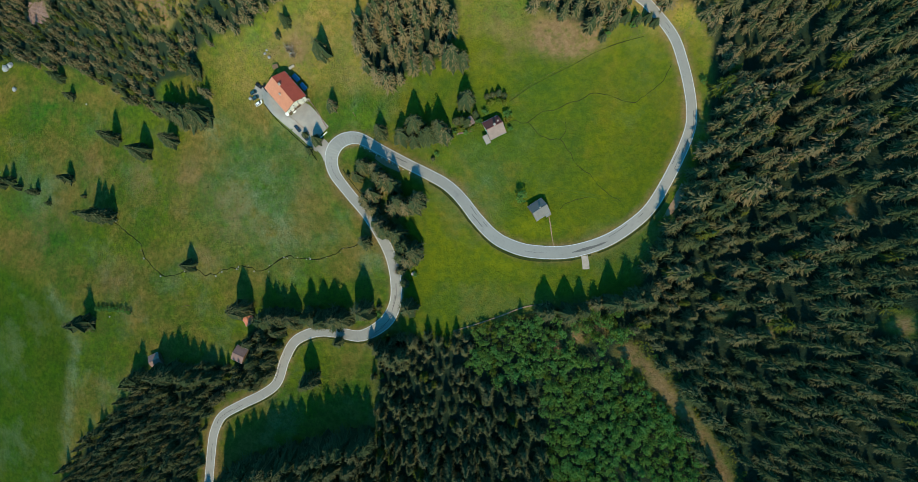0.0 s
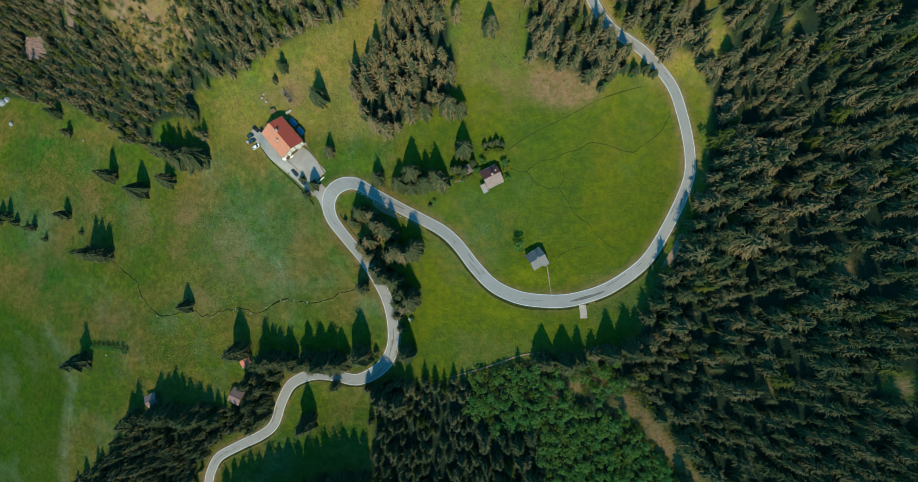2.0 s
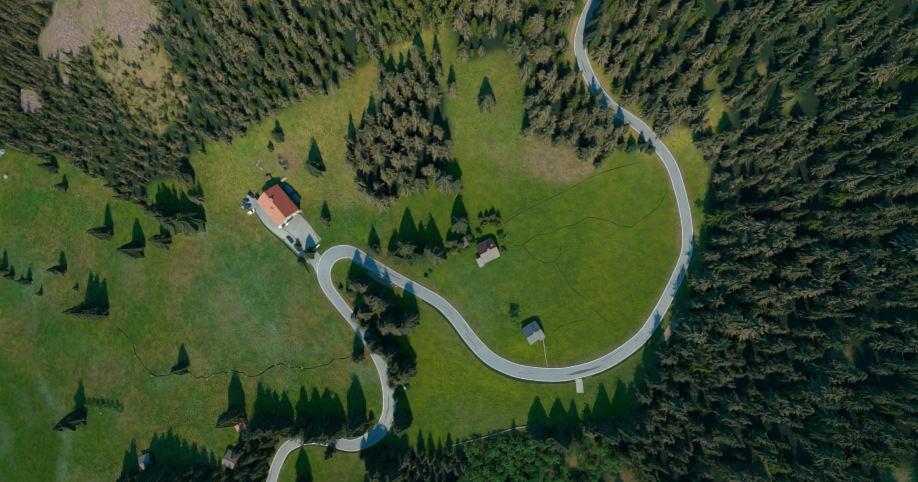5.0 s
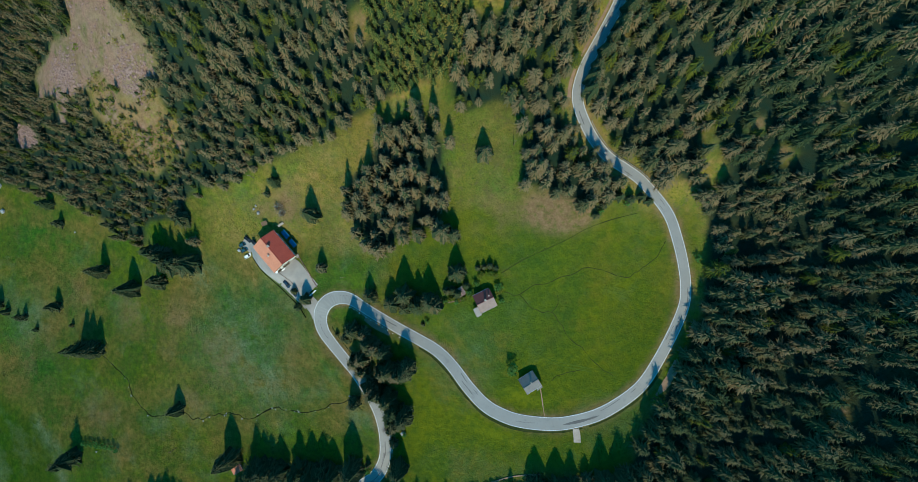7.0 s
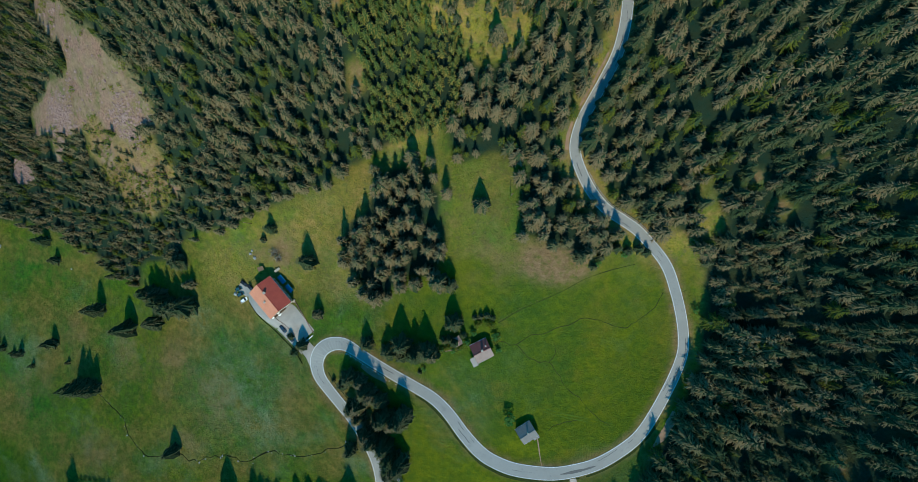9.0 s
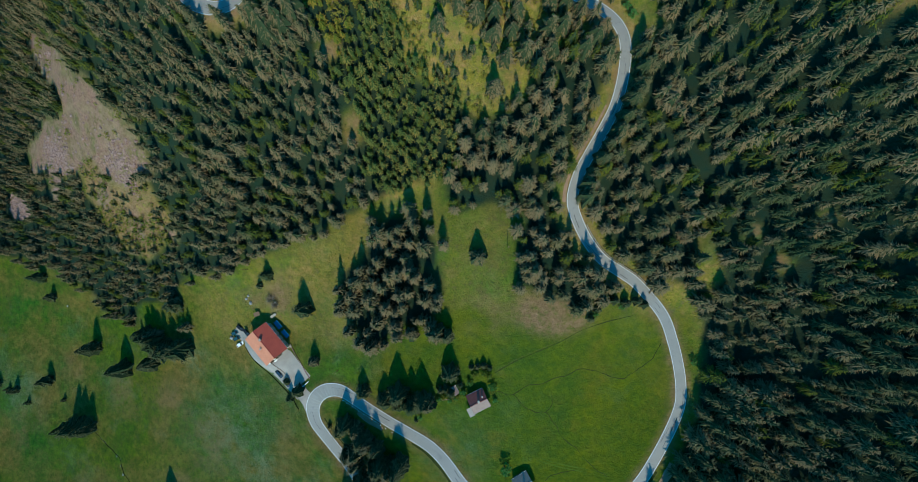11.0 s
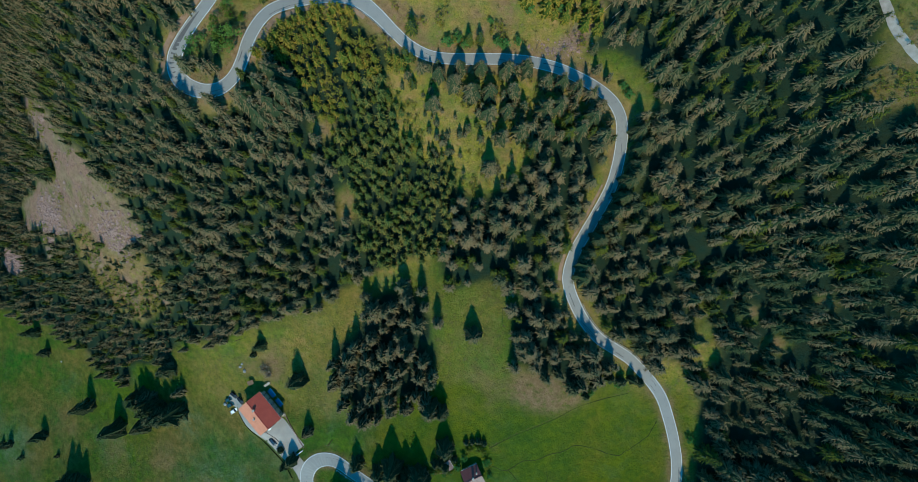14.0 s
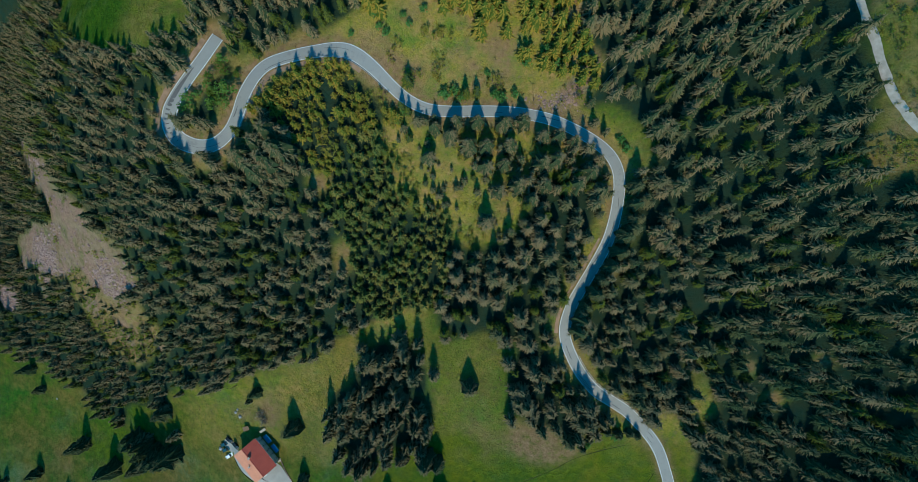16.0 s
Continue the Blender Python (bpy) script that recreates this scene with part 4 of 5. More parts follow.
SPRUCES_SOUTH = [(-131, -120, 33), (-126, -117, 36), (-121, -114, 34), (-116, -112, 36), (-111, -111, 33), (-105, -108, 37), (-99, -107, 35), (-94, -105, 37), (-88, -103, 34), (-82, -102, 36), (-77, -100, 34), (-72, -99, 37), (-66, -97, 35), (-61, -95, 36), (-55, -94, 35), (-50, -93, 33), (-118, -119, 35), (-102, -114, 36), (-91, -111, 36), (-79, -108, 37), (-68, -105, 35), (-57, -102, 36)]
SPRUCES_GLADE = [(-3.3, 234.7, 15), (5.5, 243.8, 16), (13.2, 240.2, 17), (20.9, 240.4, 16), (31.1, 240.6, 17), (21.1, 231.5, 16), (28.7, 232.9, 14), (-0.9, 247.3, 13), (7.9, 250.1, 15), (16.8, 250.4, 14), (28.4, 249.9, 16), (36, 250.8, 15), (45, 244.5, 16), (51.3, 244.5, 16), (57.6, 242, 14), (44, 233.1, 18), (50.3, 234.4, 17), (59.2, 224.3, 18), (64.1, 229.3, 18), (69.2, 221.8, 17), (21.6, 208.6, 17), (16.8, 189.2, 14), (26.4, 221.4, 16), (34, 224.1, 17), (40.5, 217.8, 16), (45.4, 224.2, 16)]
# the last eight are an added row in place of a dark, shadowed bank
SHRUBS_FIELD = [(30.1, 34.8, 8), (23.3, 74.2, 5), (24.7, 67.8, 3), (6.4, 68.1, 3), (9.8, 70.8, 4), (-2.2, 66.9, 3), (12.6, 75.5, 4), (-22.7, -3.3, 3), (115.2, 88.5, 4), (-49.1, -25.7, 5), (-43.2, -24.7, 4), (69.2, 109.6, 4), (81.4, 113.6, 4), (-11, 57, 3), (3.5, 66.7, 3), (-222.1, -24.9, 3.4), (-218.9, -25.1, 4), (-215.8, -24.9, 3.6), (-212.2, -25, 4.2), (-208.7, -25.2, 4), (-205.2, -25.3, 3.8), (-201.7, -25.5, 4), (-198.2, -26.7, 3.4)]
SHRUBS_GLADE = [(20.8, 272.6, 3), (2.6, 262.5, 6), (6.4, 263.9, 6), (10.2, 261.6, 5), (24.3, 263.3, 5), (26.8, 262.1, 6), (33.2, 263.5, 5), (50.6, 277.5, 5), (80.7, 240.4, 5), (78.2, 244.2, 4), (-14.8, 254, 4), (-17.3, 250.2, 4), (-22.6, 286.6, 4), (-12.9, 291.2, 4), (-15.4, 294.7, 3), (-27.6, 293.5, 3), (-25.1, 288.8, 4), (-36.9, 285.1, 3), (-53.1, 283.3, 3), (-6.8, 297.9, 4), (-0.4, 288.5, 2), (38, 277.5, 5), (45.5, 282.5, 5)]
SHRUBS_GARDEN = [(21.8, 79.5, 4), (19.8, 80.4, 3), (16.2, 80.4, 3), (14.5, 79.4, 3), (6.7, 68.4, 3), (5, 67.6, 3), (0.1, 67.9, 3), (1.8, 68.2, 2.5), (9.8, 70, 3), (-2.2, 66.3, 2.5), (23.8, 72, 3)]


def build_single_trees():
    rng = np.random.default_rng(21)
    fine = [spruce_arrays(RNG, 20.0, 5.5 + 0.5 * (k % 3), 15, 15, 0.03, 2, 0.5, 1.3) for k in range(5)]
    spruces = tree_kinds("spruce_tree", fine, 20.0, NEEDLES, rng, "tall dark green spruce standing in the meadow grass", "tree")
    brown = tree_kinds("spruce_tree", fine, 20.0, NEEDLES, rng, "brownish spruce standing in the meadow grass", "tree", (0.8, 1.0))
    plant(spruces, SPRUCES_WEST + SPRUCES_HUTS, 20.0, "spruces on the lower meadow", rng, "lone dark green spruce with drooping boughs on the meadow")
    plant(spruces, SPRUCES_CREEK, 20.0, "spruces between creek and road", rng, "tall dense spruce in the row beside the road")
    plant(spruces, [(x, y, 1.25 * h) for x, y, h in SPRUCES_LOOP_SOUTH], 20.0, "spruces inside the hairpin", rng, "dark green spruce between the two legs of the hairpin")
    plant(spruces[:1] + brown[:4], [(x, y, 1.2 * h) for x, y, h in SPRUCES_LOOP], 20.0, "spruces inside the hairpin", rng, "brownish green spruce between the two legs of the hairpin")
    plant(spruces + brown[:2], SPRUCES_INN, 20.0, "spruces round the inn", rng, "dark spruce on the grass slope near the inn")
    plant(spruces, SPRUCES_FIELD, 20.0, "spruces along the field edge", rng, "green spruce at the edge of the mown field")
    plant(brown, SPRUCES_GLADE + [(15.6, 135.0, 17)], 20.0, "spruces in the clearing", rng, "greyish brown spruce in the sunny clearing")
    i, j = nearest((58, 162)), nearest((78, 226))
    along = []
    for k in range(i, j, 4):
        t = ROAD_LINE[k + 1] - ROAD_LINE[k]
        t /= np.linalg.norm(t)
        p = ROAD_LINE[k] + np.array([t[1], -t[0]]) * rng.uniform(4.6, 6.5)
        along.append((p[0], p[1], rng.uniform(13, 18)))
    plant(spruces[:3] + brown[:2], along, 20.0, "spruces along the forest road", rng, "brownish green spruce close to the road edge")
    plant(spruces, SPRUCES_SOUTH, 20.0, "spruces below the lower field", rng, "very tall dark spruce in the row below the field")
    plant(brown, SPRUCES_HAIRPIN, 20.0, "spruces below the upper hairpin", rng, "tall brownish spruce leaning over the road bend")
    drop_masters(spruces + brown)
    round_trees = tree_kinds("shrub", [broadleaf_arrays(RNG, 5.0, 2.3, 30, 16) for _ in range(4)], 4.0, LEAVES, rng, "rounded leafy green shrub in the grass", "shrub")
    plant(round_trees, SHRUBS_FIELD, 5.0, "shrubs in the fields", rng, "rounded dark green leafy shrub on the grass")
    plant(round_trees, SHRUBS_GLADE, 5.0, "shrubs in the clearing", rng, "yellowish green bush on the rough clearing")
    drop_masters(round_trees)
    bushes = tree_kinds("shrub", [broadleaf_arrays(RNG, 5.0, 2.6, 30, 16) for _ in range(3)], 4.0, SCRUB_LEAVES, rng, "yellowish garden bush", "shrub")
    plant(bushes, SHRUBS_GARDEN, 5.0, "bushes round the cottage garden", rng, "yellowish garden bush beside the cottage")
    drop_masters(bushes)


build_single_trees()


def bare_shrub(x, y, tall, rng):
    """A leafless grey shrub: many thin twigs from one stock."""
    v, f = [], []
    for _ in range(150):
        a, up, r = rng.uniform(0, 6.283), rng.uniform(0.35, 1.0), rng.uniform(0.2, 0.75)
        tip = np.array([math.cos(a) * r * tall, math.sin(a) * r * tall, up * tall])
        side = np.array([-math.sin(a), math.cos(a), 0]) * 0.07
        k = len(v)
        v += [tip * 0.25 + side, tip * 0.25 - side, tip, tip * 0.6 + [0, 0, 0.12]]
        f += [(k, k + 1, k + 2), (k, k + 2, k + 3)]
    top = thing("shrub", "leafless grey shrub on the bare earth", "shrub")
    top.matrix_world = pose(x, y, float(height(x, y)))
    crown = new("twigs", array_mesh("twigs", v, f, DEADWOOD))
    stem = new("stem", array_mesh("stem", *trunk_arrays(tall * 0.6, 0.12, 6), BARK))
    crown.parent = stem.parent = top


for k, (x, y, tall) in enumerate(((-88.0, 113.0, 5.0), (-86.0, 110.5, 4.0), (-32.0, -1.5, 5.5), (-24.5, 6.5, 6.0))):
    bare_shrub(x, y, tall, np.random.default_rng(40 + k))


# ---- paths, water and stones ----
TRODDEN = np.zeros((1200, 1000), bool)


def drape(name, line, width, material, lift, label, category, across=4, smooth_step=1.5, kind="structure"):
    """A strip that follows the ground along a plan line."""
    line = curve_through(line, smooth_step)
    t = np.gradient(line, axis=0)
    t /= np.linalg.norm(t, axis=1)[:, None]
    side = np.stack([-t[:, 1], t[:, 0]], 1)
    rng = np.random.default_rng(len(line))
    w = np.broadcast_to(width, len(line)) * (1 + (0.05 if name == "pavement" else 0.2 if material is GRAVEL else 0.6) * np.convolve(rng.normal(size=len(line) + 4), np.ones(5) / 5, "valid"))
    rows = []
    for k in range(across + 1):
        p = line + side * ((k / across - 0.5) * w)[:, None]
        rows.append(np.column_stack([p, height(p[:, 0], p[:, 1]) + lift]))
    v = np.stack(rows, 1).reshape(-1, 3)
    for p, q, wide in zip(line[:-1], line[1:], w):
        for a in np.arange(0, 1, 0.2):
            cx, cy = (p * (1 - a) + q * a + (330, 160)) * 2
            r = wide + 0.7
            TRODDEN[max(0, int(cx - r)):int(cx + r) + 1, max(0, int(cy - r)):int(cy + r) + 1] = True
    k = across + 1
    i = (np.arange(len(line) - 1)[:, None] * k + np.arange(across)[None, :]).ravel()
    ob = new(name, array_mesh(name, v, np.stack([i, i + k, i + k + 1, i + 1], 1), material, smooth=True))
    return tagged(ob, label, category, kind=kind)


CREEK = [(-214.4, 33.6), (-211.3, 26.5), (-199.7, 20.3), (-192, 15.1), (-188.2, 6.5), (-178.6, -1.8), (-170.3, -4.9), (-155, -0.9), (-145.4, -3.9), (-132.1, -1.1), (-121, 1.2), (-113.9, -2.2), (-106.7, 0.7), (-95.9, 5.9), (-89, 5.4), (-78.8, 4.7), (-68.6, 7.2), (-61.8, 10.9), (-55.2, 11.7), (-51.2, 14.9)]
DITCHES = ([(26.1, 71.4), (33.1, 71.1), (39.9, 75.2), (48.2, 76.8), (55.1, 80), (66.1, 83.6), (74.5, 81.4), (84.2, 79.5), (91, 84.1), (97.6, 89.5), (100.6, 96.3)], [(33.1, 71.1), (37.4, 66.4), (43, 62.7), (48.6, 62.1), (52.1, 58), (58.7, 49.5), (62.9, 45.3), (71.4, 36.9), (78.4, 32.7)], [(48.6, 62.4), (51.3, 66.3), (51.7, 70.4)], [(49.3, 29.1), (53.4, 32.6), (63.1, 34.9)])
DRIVE = [(-110.2, 96.5), (-104.8, 92.6), (-99.9, 86.9), (-93.4, 80.7), (-85.2, 73.8), (-78, 67.5), (-73.2, 63.5)]
WINDING = [(x + 0.9 * lattice_noise(x, y, 3.5, 11), y + 1.1 * lattice_noise(x, y, 3.0, 12)) for x, y in curve_through(CREEK, 1.6)]
# flat strip: the shade of the stream's trench is in its colour
drape("stream", WINDING, 0.48, NEAR_BLACK, 0.10, "narrow dark stream bed winding through the meadow", "stream", 2)
for run in DITCHES:
    run = [(x + 0.7 * lattice_noise(x, y, 3.5, 13), y + 0.7 * lattice_noise(x, y, 3.0, 14)) for x, y in curve_through(run, 1.6)]
    drape("stream", run, 0.30, DITCH_AND_SHADE, 0.09, "thin dark drainage ditch in the mown field", "ditch", 2)
for shift in (-0.75, 0.75):
    drape("path", [(x, y + shift) for x, y in [(44.9, 39.7), (51.9, 37.7), (60.3, 36), (71.5, 34.1), (79.7, 32.7)]], 0.35, WORN_GRASS, 0.07, "faint wheel track across the grass", "track", 2)
    drape("path", [(x + shift, y) for x, y in [(42.2, 32.5), (40.2, 36.8), (39.5, 41.1), (38.3, 46.7)]], 0.3, WORN_GRASS, 0.07, "faint wheel track beside the barn", "track", 2)
drape("path", [(44.3, 25.4), (45.3, 19.6), (46.8, 11)], 0.5, DIRT, 0.09, "trodden footpath from the barn to the road", "path", 2)
drape("pavement", DRIVE, 6.0, CONCRETE, 0.12, "grey paved drive along the inn", "pavement", 6)
drape("pavement", [(-85.7, 84), (-80.8, 80.3), (-76.7, 75.7), (-72, 70.5)], 10.5, CONCRETE, 0.16, "grey paved forecourt below the inn gable", "pavement", 8)
drape("path", [(24.5, 80.7), (34.1, 86.8), (45, 92.1), (54.5, 96.6), (64, 101.9), (74.9, 106), (87.1, 109.2)], 0.32, DITCH_AND_SHADE, 0.09, "narrow dark earth bank along the field edge", "bank", 2)
drape("pavement", [(-79, 70), (-74.5, 66.5), (-69.5, 61.5), (-67.5, 57)], 7.0, CONCRETE, 0.09, "paved mouth of the forecourt at the road", "pavement", 6)
drape("path", EAST_TRACK, 2.0, GRAVEL, 0.15, "pale gravel forest track", "track", 4)
drape("path", [(61.5, 6.0), (62.0, 2.7), (62.2, -0.5)], 3.2, GRAVEL, 0.12, "small pale gravel lay-by under the road", "lay-by", 3)
drape("path", [(-96.5, -50.0), (-92.5, -43.5), (-88.0, -39.0)], 2.2, GRAVEL, 0.12, "gravel verge beside the road", "verge", 3)
drape("path", [(-43, 57), (-36, 53), (-30, 49.5)], 2.4, DIRT, 0.10, "gravel shoulder beside the guard stones", "verge", 3)
drape("path", [(97, 22), (103, 30), (108, 40)], 2.4, DIRT, 0.10, "bare earth strip beside the road", "verge", 3)
drape("path", [(-113, 236), (-111, 243), (-109, 250)], 3.0, DIRT, 0.12, "earth verge on the outside of the bend", "verge", 3)


def road_verge(a, b, side, off, width, material, label):
    """A draped strip along one side of the road: bare earth and painted bank shade."""
    i, j = sorted((nearest(a), nearest(b)))
    line = ROAD_LINE[i:j]
    t = np.gradient(line, axis=0)
    t /= np.linalg.norm(t, axis=1)[:, None]
    line = line + np.stack([-t[:, 1], t[:, 0]], 1) * side * (ROAD_WIDTHS[i:j, None] / 2 + off)
    drape("path", line[::3], width, material, 0.10, label, "verge", 3)


# dark strips paint the shade of bank and wall beside the road
for a, b, side, off, width in (((-14, 46), (66, 11), -1, 0.75, 1.0), ((-97, -48), (-45, -34), -1, 0.7, 0.9), ((-140, -90), (-104, -65), -1, 0.7, 0.8), ((-66, 52), (-42, 18), -1, 1.9, 0.6), ((66, 12), (100, 42), -1, 0.8, 0.9)):
    road_verge(a, b, side, off, width, DITCH_AND_SHADE, "dark strip for bank and wall shade along the road edge")
for a, b, side, off, width in (((-108, 245), (-90, 278), 1, 1.6, 2.2), ((-82, 247), (-30, 274), 1, 1.5, 2.0), ((76, 205), (58, 160), 1, 1.2, 1.4)):
    road_verge(a, b, side, off, width, DIRT, "bare reddish earth bank above the road")


build_grass()


def rock_shape(rng, sides=5):
    """An angular stone: three uneven rings."""
    v = [(0, 0, rng.uniform(0.75, 1.0))]
    for z, r in ((0.55, 0.75), (0.1, 1.0), (-0.4, 0.8)):
        for k in range(sides):
            a = 6.283 * (k + rng.uniform(-0.3, 0.3)) / sides
            q = r * rng.uniform(0.75, 1.15)
            v.append((q * math.cos(a), q * math.sin(a), z + rng.uniform(-0.12, 0.12)))
    f = [(0, 1 + k, 1 + (k + 1) % sides) for k in range(sides)]
    for ring in range(2):
        for k in range(sides):
            a, b = 1 + ring * sides + k, 1 + ring * sides + (k + 1) % sides
            f += [(a, a + sides, b + sides), (a, b + sides, b)]
    return np.array(v), np.array(f)


def stones(name, label, x, y, size, material, rng):
    z = height(x, y)
    kinds = [rock_shape(rng) for _ in range(6)]
    vs, fs, n = [], [], 0
    for px, py, pz, s in zip(x, y, z, size):
        v, f = kinds[rng.integers(6)]
        a = rng.uniform(0, 6.283)
        c, d = math.cos(a) * s, math.sin(a) * s
        vs.append(np.column_stack([v[:, 0] * c - v[:, 1] * d + px, v[:, 0] * d + v[:, 1] * c + py, v[:, 2] * s * 0.8 + pz]))
        fs.append(f + n)
        n += len(v)
    return tagged(new(name, array_mesh(name, np.vstack(vs), np.vstack(fs), material)), label, "stones", kind="stuff")


def build_stones():
    rng = np.random.default_rng(5)
    n = 60000
    x, y = rng.uniform(-290, -125, n), rng.uniform(125, 250, n)
    lobes = np.zeros(n, bool)
    for lx, ly, rx, ry in [(-223.7, 188.4, 17, 14), (-158.5, 177.7, 13, 11), (-224.6, 171.6, 9, 9)]:
        lobes |= np.hypot((x - lx) / rx, (y - ly) / ry) < rng.uniform(0.3, 1.3, n)
    tongue = inside(SCREE_PATCHES[1], x, y)
    ok = tongue | (ragged(SCREE, x, y) & (lobes | (rng.uniform(size=n) < 0.04)))
    x, y = x[ok][:7000], y[ok][:7000]
    stones("scree_boulders", "pinkish grey boulders on the scree slope", x, y, 0.18 + 0.95 * rng.uniform(size=len(x)) ** 4, STONE, rng)
    line = curve_through(WINDING, 0.8)
    pick = rng.uniform(size=len(line)) < 0.4
    p = line[pick] + rng.normal(scale=0.8, size=(pick.sum(), 2))
    stones("creek_stones", "pale stones along the stream bed", p[:, 0], p[:, 1], 0.10 + 0.50 * rng.uniform(size=len(p)) ** 3, GREY_STONE, rng)
    n = 130
    stones("rock_debris", "pale broken rock beside the road", rng.normal(52, 6, n), rng.normal(261, 1.8, n), rng.uniform(0.15, 0.7, n), STONE, rng)
    for x, y, s in ((-292.6, 117.7, 1.6), (-102.1, 112.8, 0.8), (-101.0, 114.4, 0.7), (-99.8, 110.7, 0.9), (-23.6, -3.0, 1.6), (-235.4, 103.4, 0.6), (-213.8, -29.7, 0.6), (-300.0, 132.0, 2.6), (-296.5, 134.0, 2.0), (-112.7, 91.6, 1.2)):
        v, f = rock_shape(rng, 9)
        ob = new("boulder", array_mesh("boulder", v * s, f, GREY_STONE))
        ob.matrix_world = pose(x, y, float(height(x, y)) + 0.15 * s, 0, 0, rng.uniform(0, 360))
        tagged(ob, "weathered grey boulder lying in the grass", "boulder", "boulders on the meadow")


build_stones()


# ---- buildings ----
def box(bm, x0, y0, z0, x1, y1, z1):
    """An upright box added to a bmesh."""
    m = Matrix.LocRotScale(((x0 + x1) / 2, (y0 + y1) / 2, (z0 + z1) / 2), None, (x1 - x0, y1 - y0, z1 - z0))
    return bmesh.ops.create_cube(bm, size=1.0, matrix=m)["verts"]


def boxes(*rows):
    bm = bmesh.new()
    for r in rows:
        box(bm, *r)
    return bm


def slab(corners, thick):
    """A roof slope: a four-cornered plate of a thickness, hung below its upper face."""
    bm = bmesh.new()
    p = [Vector(c) for c in corners]
    n = (p[1] - p[0]).cross(p[3] - p[0]).normalized()
    if n.z < 0:
        n = -n
    top = [bm.verts.new(c) for c in p]
    low = [bm.verts.new(c - n * thick) for c in p]
    bm.faces.new(top), bm.faces.new(low[::-1])
    for i in range(4):
        j = (i + 1) % 4
        bm.faces.new((top[i], low[i], low[j], top[j]))
    bmesh.ops.recalc_face_normals(bm, faces=bm.faces)
    return bm


def window_at(parent, x, y, z, w, h, axis, out):
    """A window on a wall that faces along x or y, with its frame, pane and sill."""
    def oriented(a0, b0, z0, a1, b1, z1):
        return (b0, a0, z0, b1, a1, z1) if axis == "x" else (a0, b0, z0, a1, b1, z1)
    a, b = (y, x) if axis == "x" else (x, y)
    lo, hi = sorted((b - 0.05 * out, b + 0.06 * out))
    rows = [oriented(a - w / 2, lo, z, a - w / 2 + 0.1, hi, z + h), oriented(a + w / 2 - 0.1, lo, z, a + w / 2, hi, z + h),
            oriented(a - w / 2 + 0.1, lo, z, a + w / 2 - 0.1, hi, z + 0.1), oriented(a - w / 2 + 0.1, lo, z + h - 0.1, a + w / 2 - 0.1, hi, z + h)]
    win = part("window", boxes(*rows), CANVAS_WHITE, parent, "white window frame")
    lo, hi = sorted((b - 0.02 * out, b + 0.03 * out))
    part("pane", boxes(oriented(a - w / 2 + 0.1, lo, z + 0.1, a + w / 2 - 0.1, hi, z + h - 0.1)), GLASS, win)
    lo, hi = sorted((b, b + 0.18 * out))
    part("sill", boxes(oriented(a - w / 2 - 0.08, lo, z - 0.08, a + w / 2 + 0.08, hi, z - 0.01)), CONCRETE, win)


